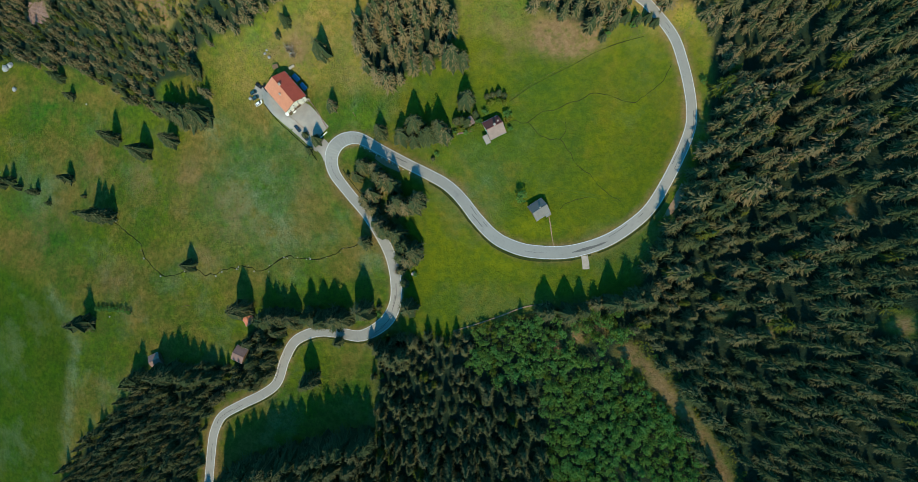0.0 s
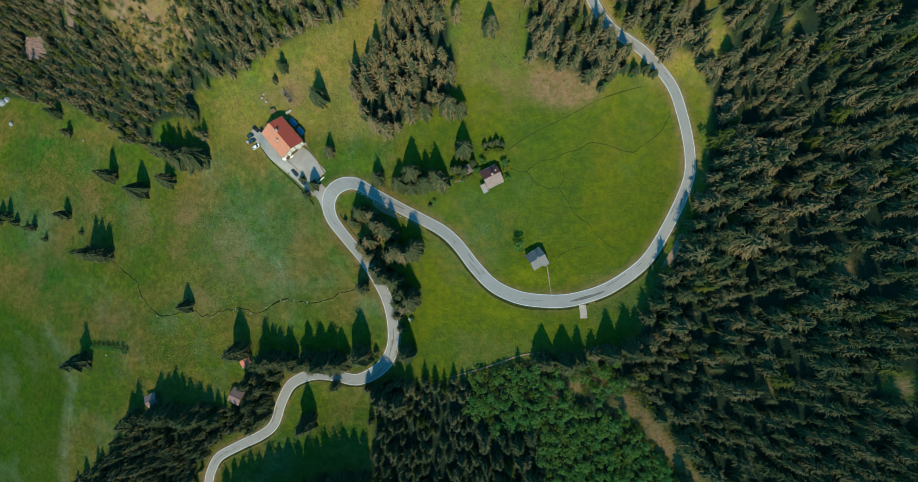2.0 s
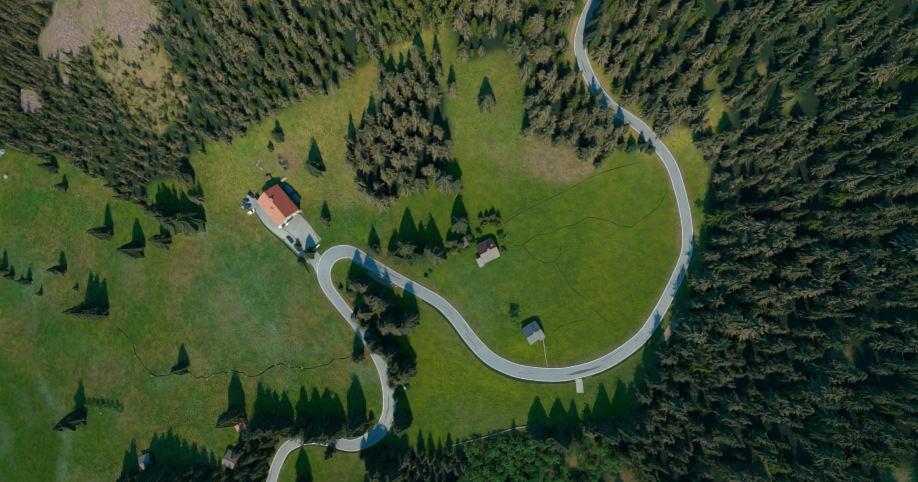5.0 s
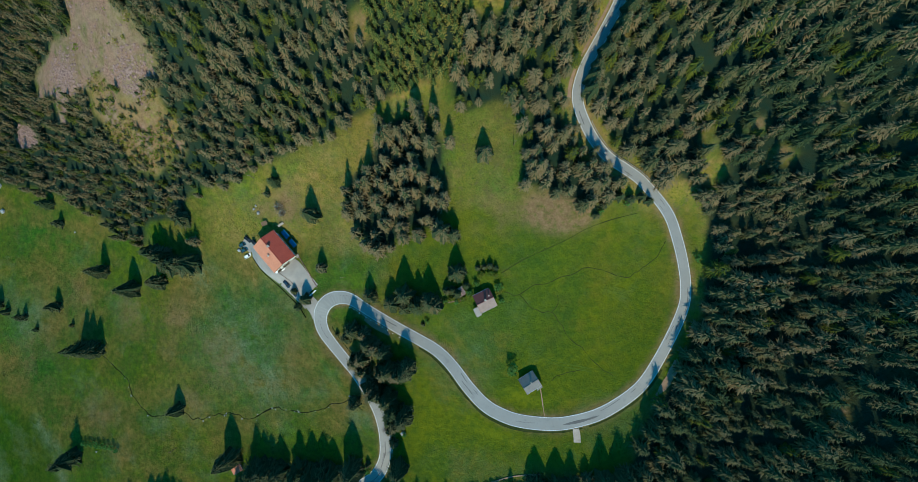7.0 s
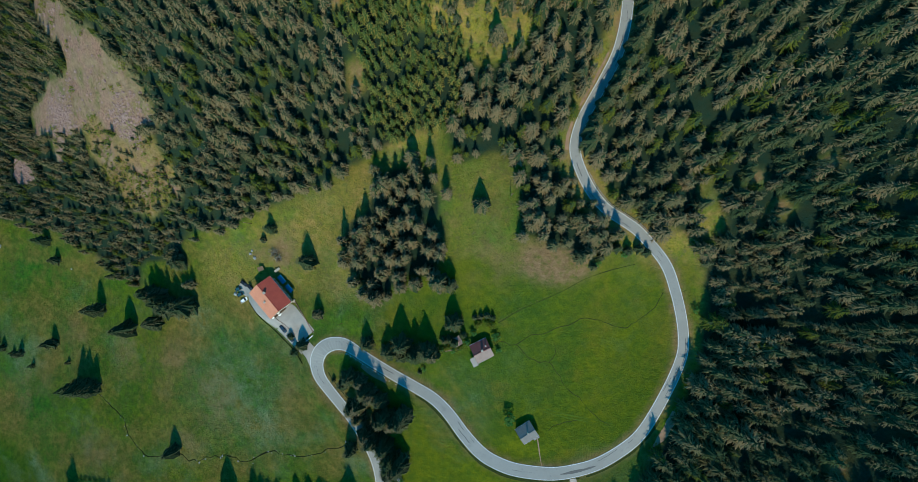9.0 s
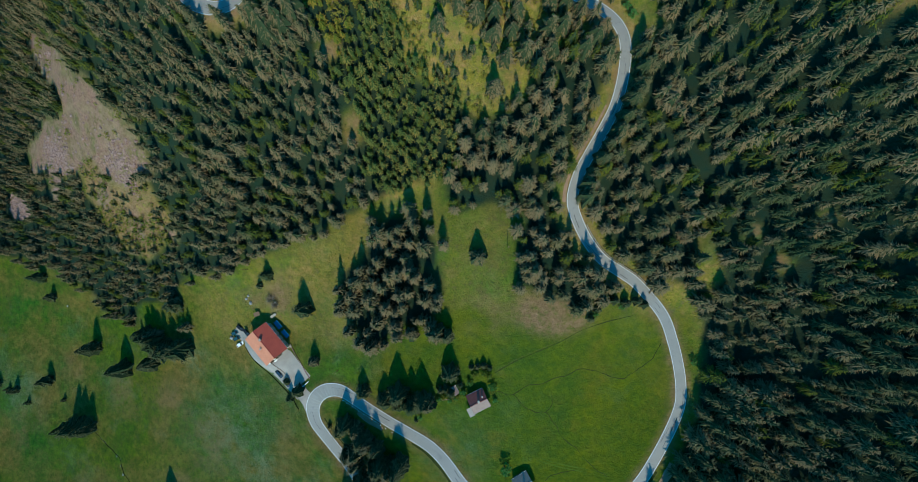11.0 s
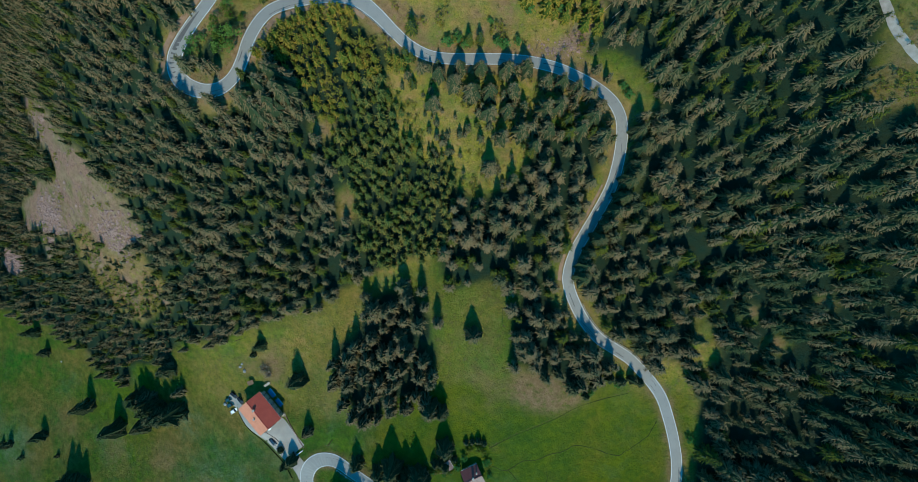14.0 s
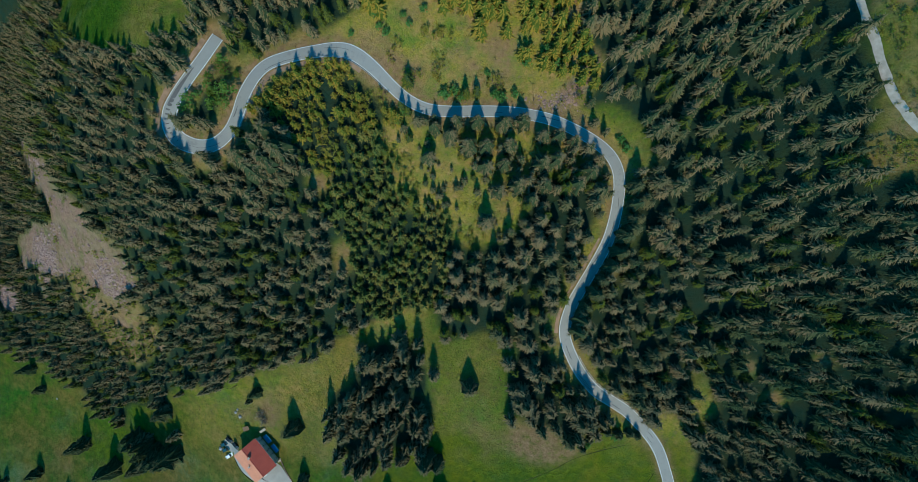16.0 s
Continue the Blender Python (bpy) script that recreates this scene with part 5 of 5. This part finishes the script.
def gable_house(name, label, x, y, z, turn, length, width, eaves, rise, roofing, walls, chimneys=(), windows=3, over=0.7, storeys=1, sunny=None):
    """A house with a ridge along its own x: walls, two roof slopes, barge boards, chimneys, windows and a door."""
    house = thing(name, label, "house" if storeys > 1 else "hut")
    house.matrix_world = pose(x, y, z, 0, 0, turn)
    l, w = length / 2 - over, width / 2 - over
    slope = rise / (width / 2)
    bm = bmesh.new()
    top = eaves + slope * over
    peak = top + slope * w - 0.22
    outline = [(-w, -1.5), (w, -1.5), (w, top - 0.22), (0, peak), (-w, top - 0.22)]
    ends = [[bm.verts.new((s * l, a, b)) for a, b in outline] for s in (-1, 1)]
    bm.faces.new(ends[0]), bm.faces.new(ends[1])
    for i in range(5):
        j = (i + 1) % 5
        bm.faces.new((ends[0][i], ends[0][j], ends[1][j], ends[1][i]))
    bmesh.ops.recalc_face_normals(bm, faces=bm.faces)
    part("wall", bm, walls, house)
    lx, wy, r = length / 2, width / 2, eaves + rise
    for s in (1, -1):
        slope_part = part("roof", slab([(-lx, 0, r), (lx, 0, r), (lx, s * wy, eaves), (-lx, s * wy, eaves)], 0.2), roofing if s > 0 or sunny is None else sunny, house)
        part("gutter", boxes((-lx, s * wy - 0.07, eaves - 0.22, lx, s * wy + 0.09, eaves - 0.08)), TIN, slope_part, "grey metal gutter")
    part("ridge", boxes((-lx, -0.14, r - 0.06, lx, 0.14, r + 0.07)), roofing, house)
    for s in (1, -1):
        for side in (1, -1):
            part("barge_board", slab([(s * lx, 0, r - 0.03), (s * (lx + 0.06), 0, r - 0.03), (s * (lx + 0.06), side * wy, eaves - 0.03), (s * lx, side * wy, eaves - 0.03)], 0.28), WOOD, house)
    for cx, cy, size in chimneys:
        zc = r - abs(cy) * slope
        stack = part("chimney", boxes((cx - size / 2, cy - size / 2, zc - 0.6, cx + size / 2, cy + size / 2, zc + 1.0)), PLASTER, house, "plastered chimney")
        part("cap", boxes((cx - size * 0.65, cy - size * 0.65, zc + 1.12, cx + size * 0.65, cy + size * 0.65, zc + 1.22),
                          (cx - size * 0.5, cy - size * 0.5, zc + 1.0, cx - size * 0.35, cy - size * 0.35, zc + 1.12), (cx + size * 0.35, cy + size * 0.35, zc + 1.0, cx + size * 0.5, cy + size * 0.5, zc + 1.12)), GRAVEL, stack)
    step = eaves / storeys
    for k in range(storeys):
        zz = k * step + 0.9
        for i in range(windows):
            a = (i + 0.5) / windows * 2 - 1
            for s in (1, -1):
                window_at(house, a * (l - 0.3), s * w, zz, 1.0, min(1.3, step - 1.2), "y", s)
        for i in range(max(1, windows - 1)):
            b = (i + 0.5) / max(1, windows - 1) * 2 - 1
            if k or i:
                for s in (1, -1):
                    window_at(house, s * l, b * (w - 0.4), zz, 0.9, min(1.2, step - 1.2), "x", s)
    door = part("door", boxes((l - 0.04, -w * 0.55 - 0.5, 0.0, l + 0.06, -w * 0.55 + 0.5, min(2.05, eaves - 0.1))), WOOD, house, "brown wooden door")
    part("door_handle", boxes((l + 0.06, -w * 0.55 + 0.35, 1.0, l + 0.11, -w * 0.55 + 0.45, 1.06)), TIN, door)
    return house


inn = gable_house("inn", "large cream inn with an orange-red gable roof beside the forecourt", -89.5, 90.7, 5.2, -49.2, 17.2, 13.6, 7.4, 3.7, RED_TILES, PLASTER, ((-3.0, 0.3, 0.9), (0.5, -2.8, 0.7)), 5, 0.8, 3, FADED_TILES)
for k, yy in enumerate((-5.0, -2.4, 0.2)):
    part("balcony", boxes((7.82, yy - 1.2, 2.45, 8.9, yy + 1.2, 2.6), (8.84, yy - 1.2, 2.6, 8.9, yy + 1.2, 3.5)), WOOD, inn, "wooden balcony on the gable")
farmhouse = gable_house("cottage", "small cottage with a maroon and pinkish gable roof", 16.9, 67.7, 25.6, 26.6, 8.6, 9.4, 3.6, 3.6, MAROON_TILES, PLASTER, ((0.2, 0.4, 0.8), (2.6, 1.6, 0.5)), 2, 0.6, 2, PINKISH_TILES)
part("porch_roof", slab([(-4.3, -1.2, 3.2), (-4.3, -5.6, 2.7), (-6.9, -5.6, 2.5), (-6.9, -1.2, 3.0)], 0.14), PALE_SHEETS, farmhouse, "pale flat porch roof")
for px, py in ((-6.7, -5.4), (-6.7, -1.4), (-4.5, -5.4)):
    part("post", boxes((px - 0.07, py - 0.07, -0.5, px + 0.07, py + 0.07, 2.45)), WOOD, farmhouse)
barn = gable_house("barn", "small barn with a grey metal gable roof on the mown field", 38.9, 28.5, 21.4, 32.5, 8.2, 8.4, 3.4, 3.3, GREY_SHEETS, WOOD, ((0.4, 0.5, 0.5),), 2, 0.6, 1)
part("lean_to", slab([(1.0, -4.0, 3.4), (4.0, -4.0, 3.4), (4.0, -5.3, 2.9), (1.0, -5.3, 2.9)], 0.1), GREY_SHEETS, barn)
for px in (1.2, 3.8):
    part("post", boxes((px - 0.06, -5.2, -0.5, px + 0.06, -5.08, 2.85)), WOOD, barn)
gable_house("hut", "small hut with an orange-red roof under spruces", -118.9, -29.0, -23.0, -60, 6.0, 5.6, 2.6, 1.6, RUSTY_TILES, WOOD, (), 1, 0.4)
gable_house("hut", "wooden hut with a dull pinkish brown roof among spruces", -124.7, -48.9, -26.5, -25, 7.0, 8.6, 2.8, 2.3, PINK_SHEETS, WOOD, (), 2, 0.5)
gable_house("hut", "wooden hut with a dark red roof at the wood's edge", -178.5, -54.0, -37.5, 25, 6.6, 7.4, 2.8, 2.0, PINK_SHEETS, WOOD, (), 2, 0.5)
gable_house("shed", "little pinkish roofed garden shed beside conifers", 5.5, 71.7, 24.5, -60, 4.2, 3.2, 2.0, 1.0, BROWN_TILES, WOOD, (), 1, 0.25)


# ---- vehicles ----
def car(label, paint, x, y, turn, long=4.4, wide=1.8, tall=1.48):
    """A parked car: shaped body, glazed cabin with its roof, wheels, lamps and mirrors."""
    top = thing("car", label, "car", "parked cars by the inn")
    top.matrix_world = pose(x, y, float(height(x, y)) + 0.13, 0, 0, turn)
    h = long / 2

    def hull(profile, width, taper):
        bm = bmesh.new()
        rows = []
        for s in (-1, 1):
            rows.append([bm.verts.new((px, s * width / 2 * (1 - taper * max(0.0, (pz - 0.3) / tall)), pz)) for px, pz in profile])
        n = len(profile)
        bm.faces.new(rows[0]), bm.faces.new(rows[1])
        for i in range(n):
            j = (i + 1) % n
            bm.faces.new((rows[0][i], rows[0][j], rows[1][j], rows[1][i]))
        bmesh.ops.recalc_face_normals(bm, faces=bm.faces)
        bmesh.ops.bevel(bm, geom=bm.edges[:], offset=0.05, segments=2, affect="EDGES", clamp_overlap=True)
        return bm

    part("body", hull([(-h, 0.35), (-h + 0.1, 0.25), (h - 0.15, 0.25), (h, 0.4), (h - 0.05, 0.68), (h - 1.0, 0.88), (-h + 0.15, 0.9), (-h, 0.6)], wide, 0.05), paint, top)
    cabin = part("cabin", hull([(-h + 0.25, 0.86), (h - 1.15, 0.86), (h - 1.85, tall - 0.05), (-h + 0.75, tall - 0.05)], wide * 0.92, 0.18), GLASS, top, "dark glazed cabin")
    part("roof_panel", hull([(-h + 0.72, tall - 0.07), (h - 1.86, tall - 0.07), (h - 1.95, tall), (-h + 0.85, tall)], wide * 0.80, 0.05), paint, cabin)
    for wx in (-h + 0.85, h - 0.9):
        for s in (-1, 1):
            bm = bmesh.new()
            m = pose(wx, s * (wide / 2 - 0.08), 0.31, 90)
            bmesh.ops.create_cone(bm, cap_ends=True, segments=14, radius1=0.31, radius2=0.31, depth=0.2, matrix=m)
            wheel = part("wheel", bm, RUBBER, top)
            bm = bmesh.new()
            bmesh.ops.create_cone(bm, cap_ends=True, segments=10, radius1=0.19, radius2=0.17, depth=0.22, matrix=m)
            part("rim", bm, TIN, wheel)
    for s in (-1, 1):
        part("headlight", boxes((h - 0.12, s * wide * 0.36 - 0.16, 0.55, h + 0.01, s * wide * 0.36 + 0.16, 0.68)), CANVAS_WHITE, top)
        part("mirror", boxes((h - 1.55, s * (wide / 2 + 0.02) - 0.09, 0.88, h - 1.42, s * (wide / 2 + 0.02) + 0.09, 1.0)), paint, top)
    return top


def car_paint(name, colour):
    return plain(name, colour, tuple(c * 0.85 for c in colour), 0.8, 0.25, 0.0)


BLACK_PAINT, TEAL_PAINT, WHITE_PAINT, NAVY_PAINT = car_paint("black_car_paint", (0.015, 0.018, 0.022)), car_paint("dark_teal_car_paint", (0.02, 0.07, 0.09)), car_paint("white_car_paint", (0.8, 0.8, 0.8)), car_paint("dark_blue_car_paint", (0.02, 0.045, 0.08))
car("black car parked on the drive beside the inn", BLACK_PAINT, -106.8, 97.3, -38)
car("black car parked at the corner of the inn", BLACK_PAINT, -102.4, 95.2, -50)
car("dark teal car parked on the grass edge", TEAL_PAINT, -110.2, 94.6, 28)
car("dark teal car parked beside the white car", TEAL_PAINT, -109.2, 91.8, 28)
car("white car parked at the end of the drive", WHITE_PAINT, -107.4, 88.6, 33)
car("dark blue car parked below the forecourt wall", NAVY_PAINT, -85.6, 74.0, -50, 4.8)
car("dark blue car parked on the drive", NAVY_PAINT, -81.6, 69.4, -50, 4.6)


# ---- things round the houses ----
def parasol(x, y, s=1.5):
    top = thing("parasol", "open white parasol at the inn's entrance", "parasol", "parasols by the inn")
    top.matrix_world = pose(x, y, float(height(x, y)))
    bm = bmesh.new()
    bmesh.ops.create_cone(bm, cap_ends=False, segments=8, radius1=s, radius2=0.05, depth=0.55, matrix=pose(0, 0, 2.6))
    part("canopy", bm, CANVAS_WHITE, top)
    bm = bmesh.new()
    bmesh.ops.create_cone(bm, cap_ends=True, segments=8, radius1=0.03, radius2=0.03, depth=2.9, matrix=pose(0, 0, 1.42))
    part("pole", bm, TIN, top)
    part("base_plate", boxes((-0.35, -0.35, 0.0, 0.35, 0.35, 0.2)), CONCRETE, top)


def shelter(x, y, turn, l, w, material, label):
    """A low lean-to with posts and a covered roof."""
    top = thing("shelter", label, "shelter")
    top.matrix_world = pose(x, y, float(height(x, y)), 0, 0, turn)
    part("cover", slab([(-l / 2, -w / 2, 2.2), (l / 2, -w / 2, 2.2), (l / 2, w / 2, 2.5), (-l / 2, w / 2, 2.5)], 0.08), material, top)
    for sx in (-1, 1):
        for sy in (-1, 1):
            part("post", boxes((sx * l * 0.46 - 0.05, sy * w * 0.44 - 0.05, -0.6, sx * l * 0.46 + 0.05, sy * w * 0.44 + 0.05, 2.25)), WOOD, top)


def table_set(x, y, turn):
    top = thing("garden_table", "pale wooden table with benches on the forecourt", "table", "tables on the forecourt")
    top.matrix_world = pose(x, y, float(height(x, y)) + 0.16, 0, 0, turn)
    part("tabletop", boxes((-0.9, -0.4, 0.7, 0.9, 0.4, 0.75)), DEADWOOD, top)
    for s in (-1, 1):
        part("bench", boxes((-0.9, s * 0.75 - 0.14, 0.4, 0.9, s * 0.75 + 0.14, 0.45)), DEADWOOD, top)
        part("leg", boxes((s * 0.7 - 0.05, -0.85, 0.0, s * 0.7 + 0.05, 0.85, 0.4), (s * 0.7 - 0.05, -0.1, 0.4, s * 0.7 + 0.05, 0.1, 0.7)), DEADWOOD, top)


for x, y in ((-89.6, 81.0), (-86.6, 82.4)):
    parasol(x, y)
for x, y, a in ((-84.6, 85.6, 40), (-82.2, 87.2, 40), (-79.6, 88.6, 20)):
    table_set(x, y, a)
shelter(-85.6, 99.8, -49, 4.6, 2.4, CANVAS_BLUE, "blue tarpaulin shelter against the inn's rear wall")
shelter(-81.6, 95.2, -49, 4.4, 2.2, CANVAS_BLUE, "dark blue covered store behind the inn")
shelter(-96.0, 105.2, 20, 3.0, 2.2, WOOD, "wooden store above the inn")
shelter(-87.3, 104.6, 35, 3.2, 1.2, DEADWOOD, "pale timber rack behind the inn")


def low_wall(name, label, line, material, wide=0.35, tall=0.6):
    line = curve_through(line, 1.0)
    z = height(line[:, 0], line[:, 1])
    ob = new(name, ribbon(name, line, z + tall, wide / 2, -wide / 2, material, tall + 0.6))
    return tagged(ob, label, "wall", kind="structure")


low_wall("wall_forecourt", "low pale wall between forecourt and drive", [(-89.5, 80.0), (-84.0, 75.5), (-79.2, 70.5)], GRAVEL)
low_wall("wall_terrace", "low stone wall along the upper edge of the forecourt", [(-79.5, 89.0), (-74.5, 82.5), (-70.5, 75.5), (-68.5, 72.5)], STONE)
low_wall("wall_gate", "white barrier wall at the forecourt entrance", [(-73.5, 67.3), (-69.0, 71.2)], CANVAS_WHITE, 0.4, 0.8)
low_wall("wall_drive", "low wall on the outer edge of the drive", [(-104.0, 87.5), (-96.0, 78.0), (-87.5, 70.0), (-79.5, 62.5), (-74.5, 56.5)], NEAR_BLACK, 0.35, 0.35)
low_wall("wall_garden", "pale dry stone wall in front of the garden", [(-4.5, 64.9), (-0.8, 66.3), (6.4, 67.5)], STONE, 0.6, 0.6)
low_wall("wall_field", "grey dry stone wall between field and wood", [(-3, -33), (10, -28.5), (22, -24), (33, -19.5), (45, -17.5)], DIRT, 0.6, 0.5)


def guard_rail(a, b, side, label="galvanised guard rail along the road edge"):
    """A crash barrier along a stretch of road: one long beam on posts."""
    i, j = sorted((nearest(a), nearest(b)))
    line, z = ROAD_LINE[i:j], ROAD_Z[i:j]
    t = np.gradient(line, axis=0)
    t /= np.linalg.norm(t, axis=1)[:, None]
    line = line + np.stack([-t[:, 1], t[:, 0]], 1) * side * (ROAD_WIDTHS[i:j, None] / 2 + 0.45)
    rail = thing("guard_rail", label, "guard rail", "guard rails")
    beam = new("beam", ribbon("beam", line, z + 0.75, 0.06, -0.06, TIN, 0.32))
    beam.parent = rail
    post_mesh = None
    for k in range(0, len(line), 2):
        if post_mesh is None:
            ob = part("post", boxes((-0.06, -0.06, -0.7, 0.06, 0.06, 0.74)), TIN, rail)
            post_mesh = ob.data
        else:
            ob = new("post", post_mesh)
            ob.parent = rail
        d = t[k]
        ob.location = (line[k][0] - d[1] * side * 0.14, line[k][1] + d[0] * side * 0.14, z[k])


guard_rail((-35, 2), (-34, -16), -1)
guard_rail((-49, 66), (-28, 54), -1)
guard_rail((-80, 258), (-88, 242), 1)
guard_rail((-20, 266), (-45, 280), 1)
guard_rail((60, 150), (92, 119), -1)
guard_rail((76, 211), (66, 186), -1)


def build_kerb_stones():
    """White guard stones along the inner leg of the hairpin."""
    i, j = nearest((-50, 66)), nearest((-20, 51))
    mesh = None
    for k in range(i, j, 2):
        t = ROAD_LINE[k + 1] - ROAD_LINE[k]
        t /= np.linalg.norm(t)
        p = ROAD_LINE[k] + np.array([t[1], -t[0]]) * (ROAD_WIDTHS[k] / 2 + 0.9)
        if mesh is None:
            bm = boxes((-0.22, -0.16, -0.4, 0.22, 0.16, 0.55))
            bmesh.ops.bevel(bm, geom=bm.edges[:], offset=0.05, segments=1, affect="EDGES")
            ob = part("guard_stone", bm, CANVAS_WHITE)
            mesh = ob.data
        else:
            ob = new("guard_stone", mesh)
        ob.matrix_world = pose(p[0], p[1], ROAD_Z[k], 0, 0, math.degrees(math.atan2(t[1], t[0])))
        tagged(ob, "white guard stone at the road edge", "guard stone", "guard stones on the hairpin")


build_kerb_stones()


def utility_pole(x, y, tall=9.0):
    top = thing("utility_pole", "slim wooden utility pole standing in the grass", "pole", "utility poles")
    top.matrix_world = pose(x, y, float(height(x, y)))
    bm = bmesh.new()
    bmesh.ops.create_cone(bm, cap_ends=True, segments=8, radius1=0.17, radius2=0.11, depth=tall + 1, matrix=pose(0, 0, tall / 2 - 0.5))
    part("pole", bm, WOOD, top)
    part("crossarm", boxes((-0.7, -0.06, tall - 0.6, 0.7, 0.06, tall - 0.45)), WOOD, top)
    for s in (-0.6, 0.6):
        bm = bmesh.new()
        bmesh.ops.create_cone(bm, cap_ends=True, segments=8, radius1=0.06, radius2=0.04, depth=0.2, matrix=pose(s, 0, tall - 0.35))
        part("insulator", bm, CANVAS_WHITE, top)


for x, y in ((-157.5, -21.7), (-53.3, 78.0), (-99.6, 127.8), (41.1, 261.5), (29.1, 139.7)):
    utility_pole(x, y)


def log(x, y, turn, long, thick=0.15, lean=6):
    bm = bmesh.new()
    bmesh.ops.create_cone(bm, cap_ends=True, segments=8, radius1=thick, radius2=thick * 0.5, depth=long, matrix=pose(0, 0, 0, 0, 90 - lean))
    top = part("fallen_trunk", bm, DEADWOOD)
    top.matrix_world = pose(x, y, float(height(x, y)) + 0.35, 0, 0, turn)
    return tagged(top, "bleached fallen trunk on the bare slope", "trunk", "fallen trunks")


for x, y, a, l in ((67, 274, 60, 6), (70, 277, 45, 6), (72, 270, 50, 7), (75, 275, 40, 6), (-49, 241, 70, 5), (47, 282, 75, 5)):
    log(x, y, a, l)


def field_fence(line):
    """A light wire fence: posts and two wires along the field's upper edge."""
    line = curve_through(line, 3.0)
    z = height(line[:, 0], line[:, 1])
    fence = thing("fence", "thin wire fence with wooden posts along the field", "fence")
    mesh = None
    for p, h in zip(line, z):
        if mesh is None:
            ob = part("post", boxes((-0.07, -0.07, -0.4, 0.07, 0.07, 1.1)), WOOD, fence)
            mesh = ob.data
        else:
            ob = new("post", mesh)
            ob.parent = fence
        ob.location = (p[0], p[1], h)
    for up in (0.55, 1.0):
        wire = new("wire", ribbon("wire", line, z + up, 0.01, -0.01, WOOD, 0.02))
        wire.parent = fence


field_fence([(24.5, 81.7), (34.1, 87.8), (45, 93.1), (54.5, 97.6), (64, 102.9), (74.9, 107), (87.1, 110.2)])
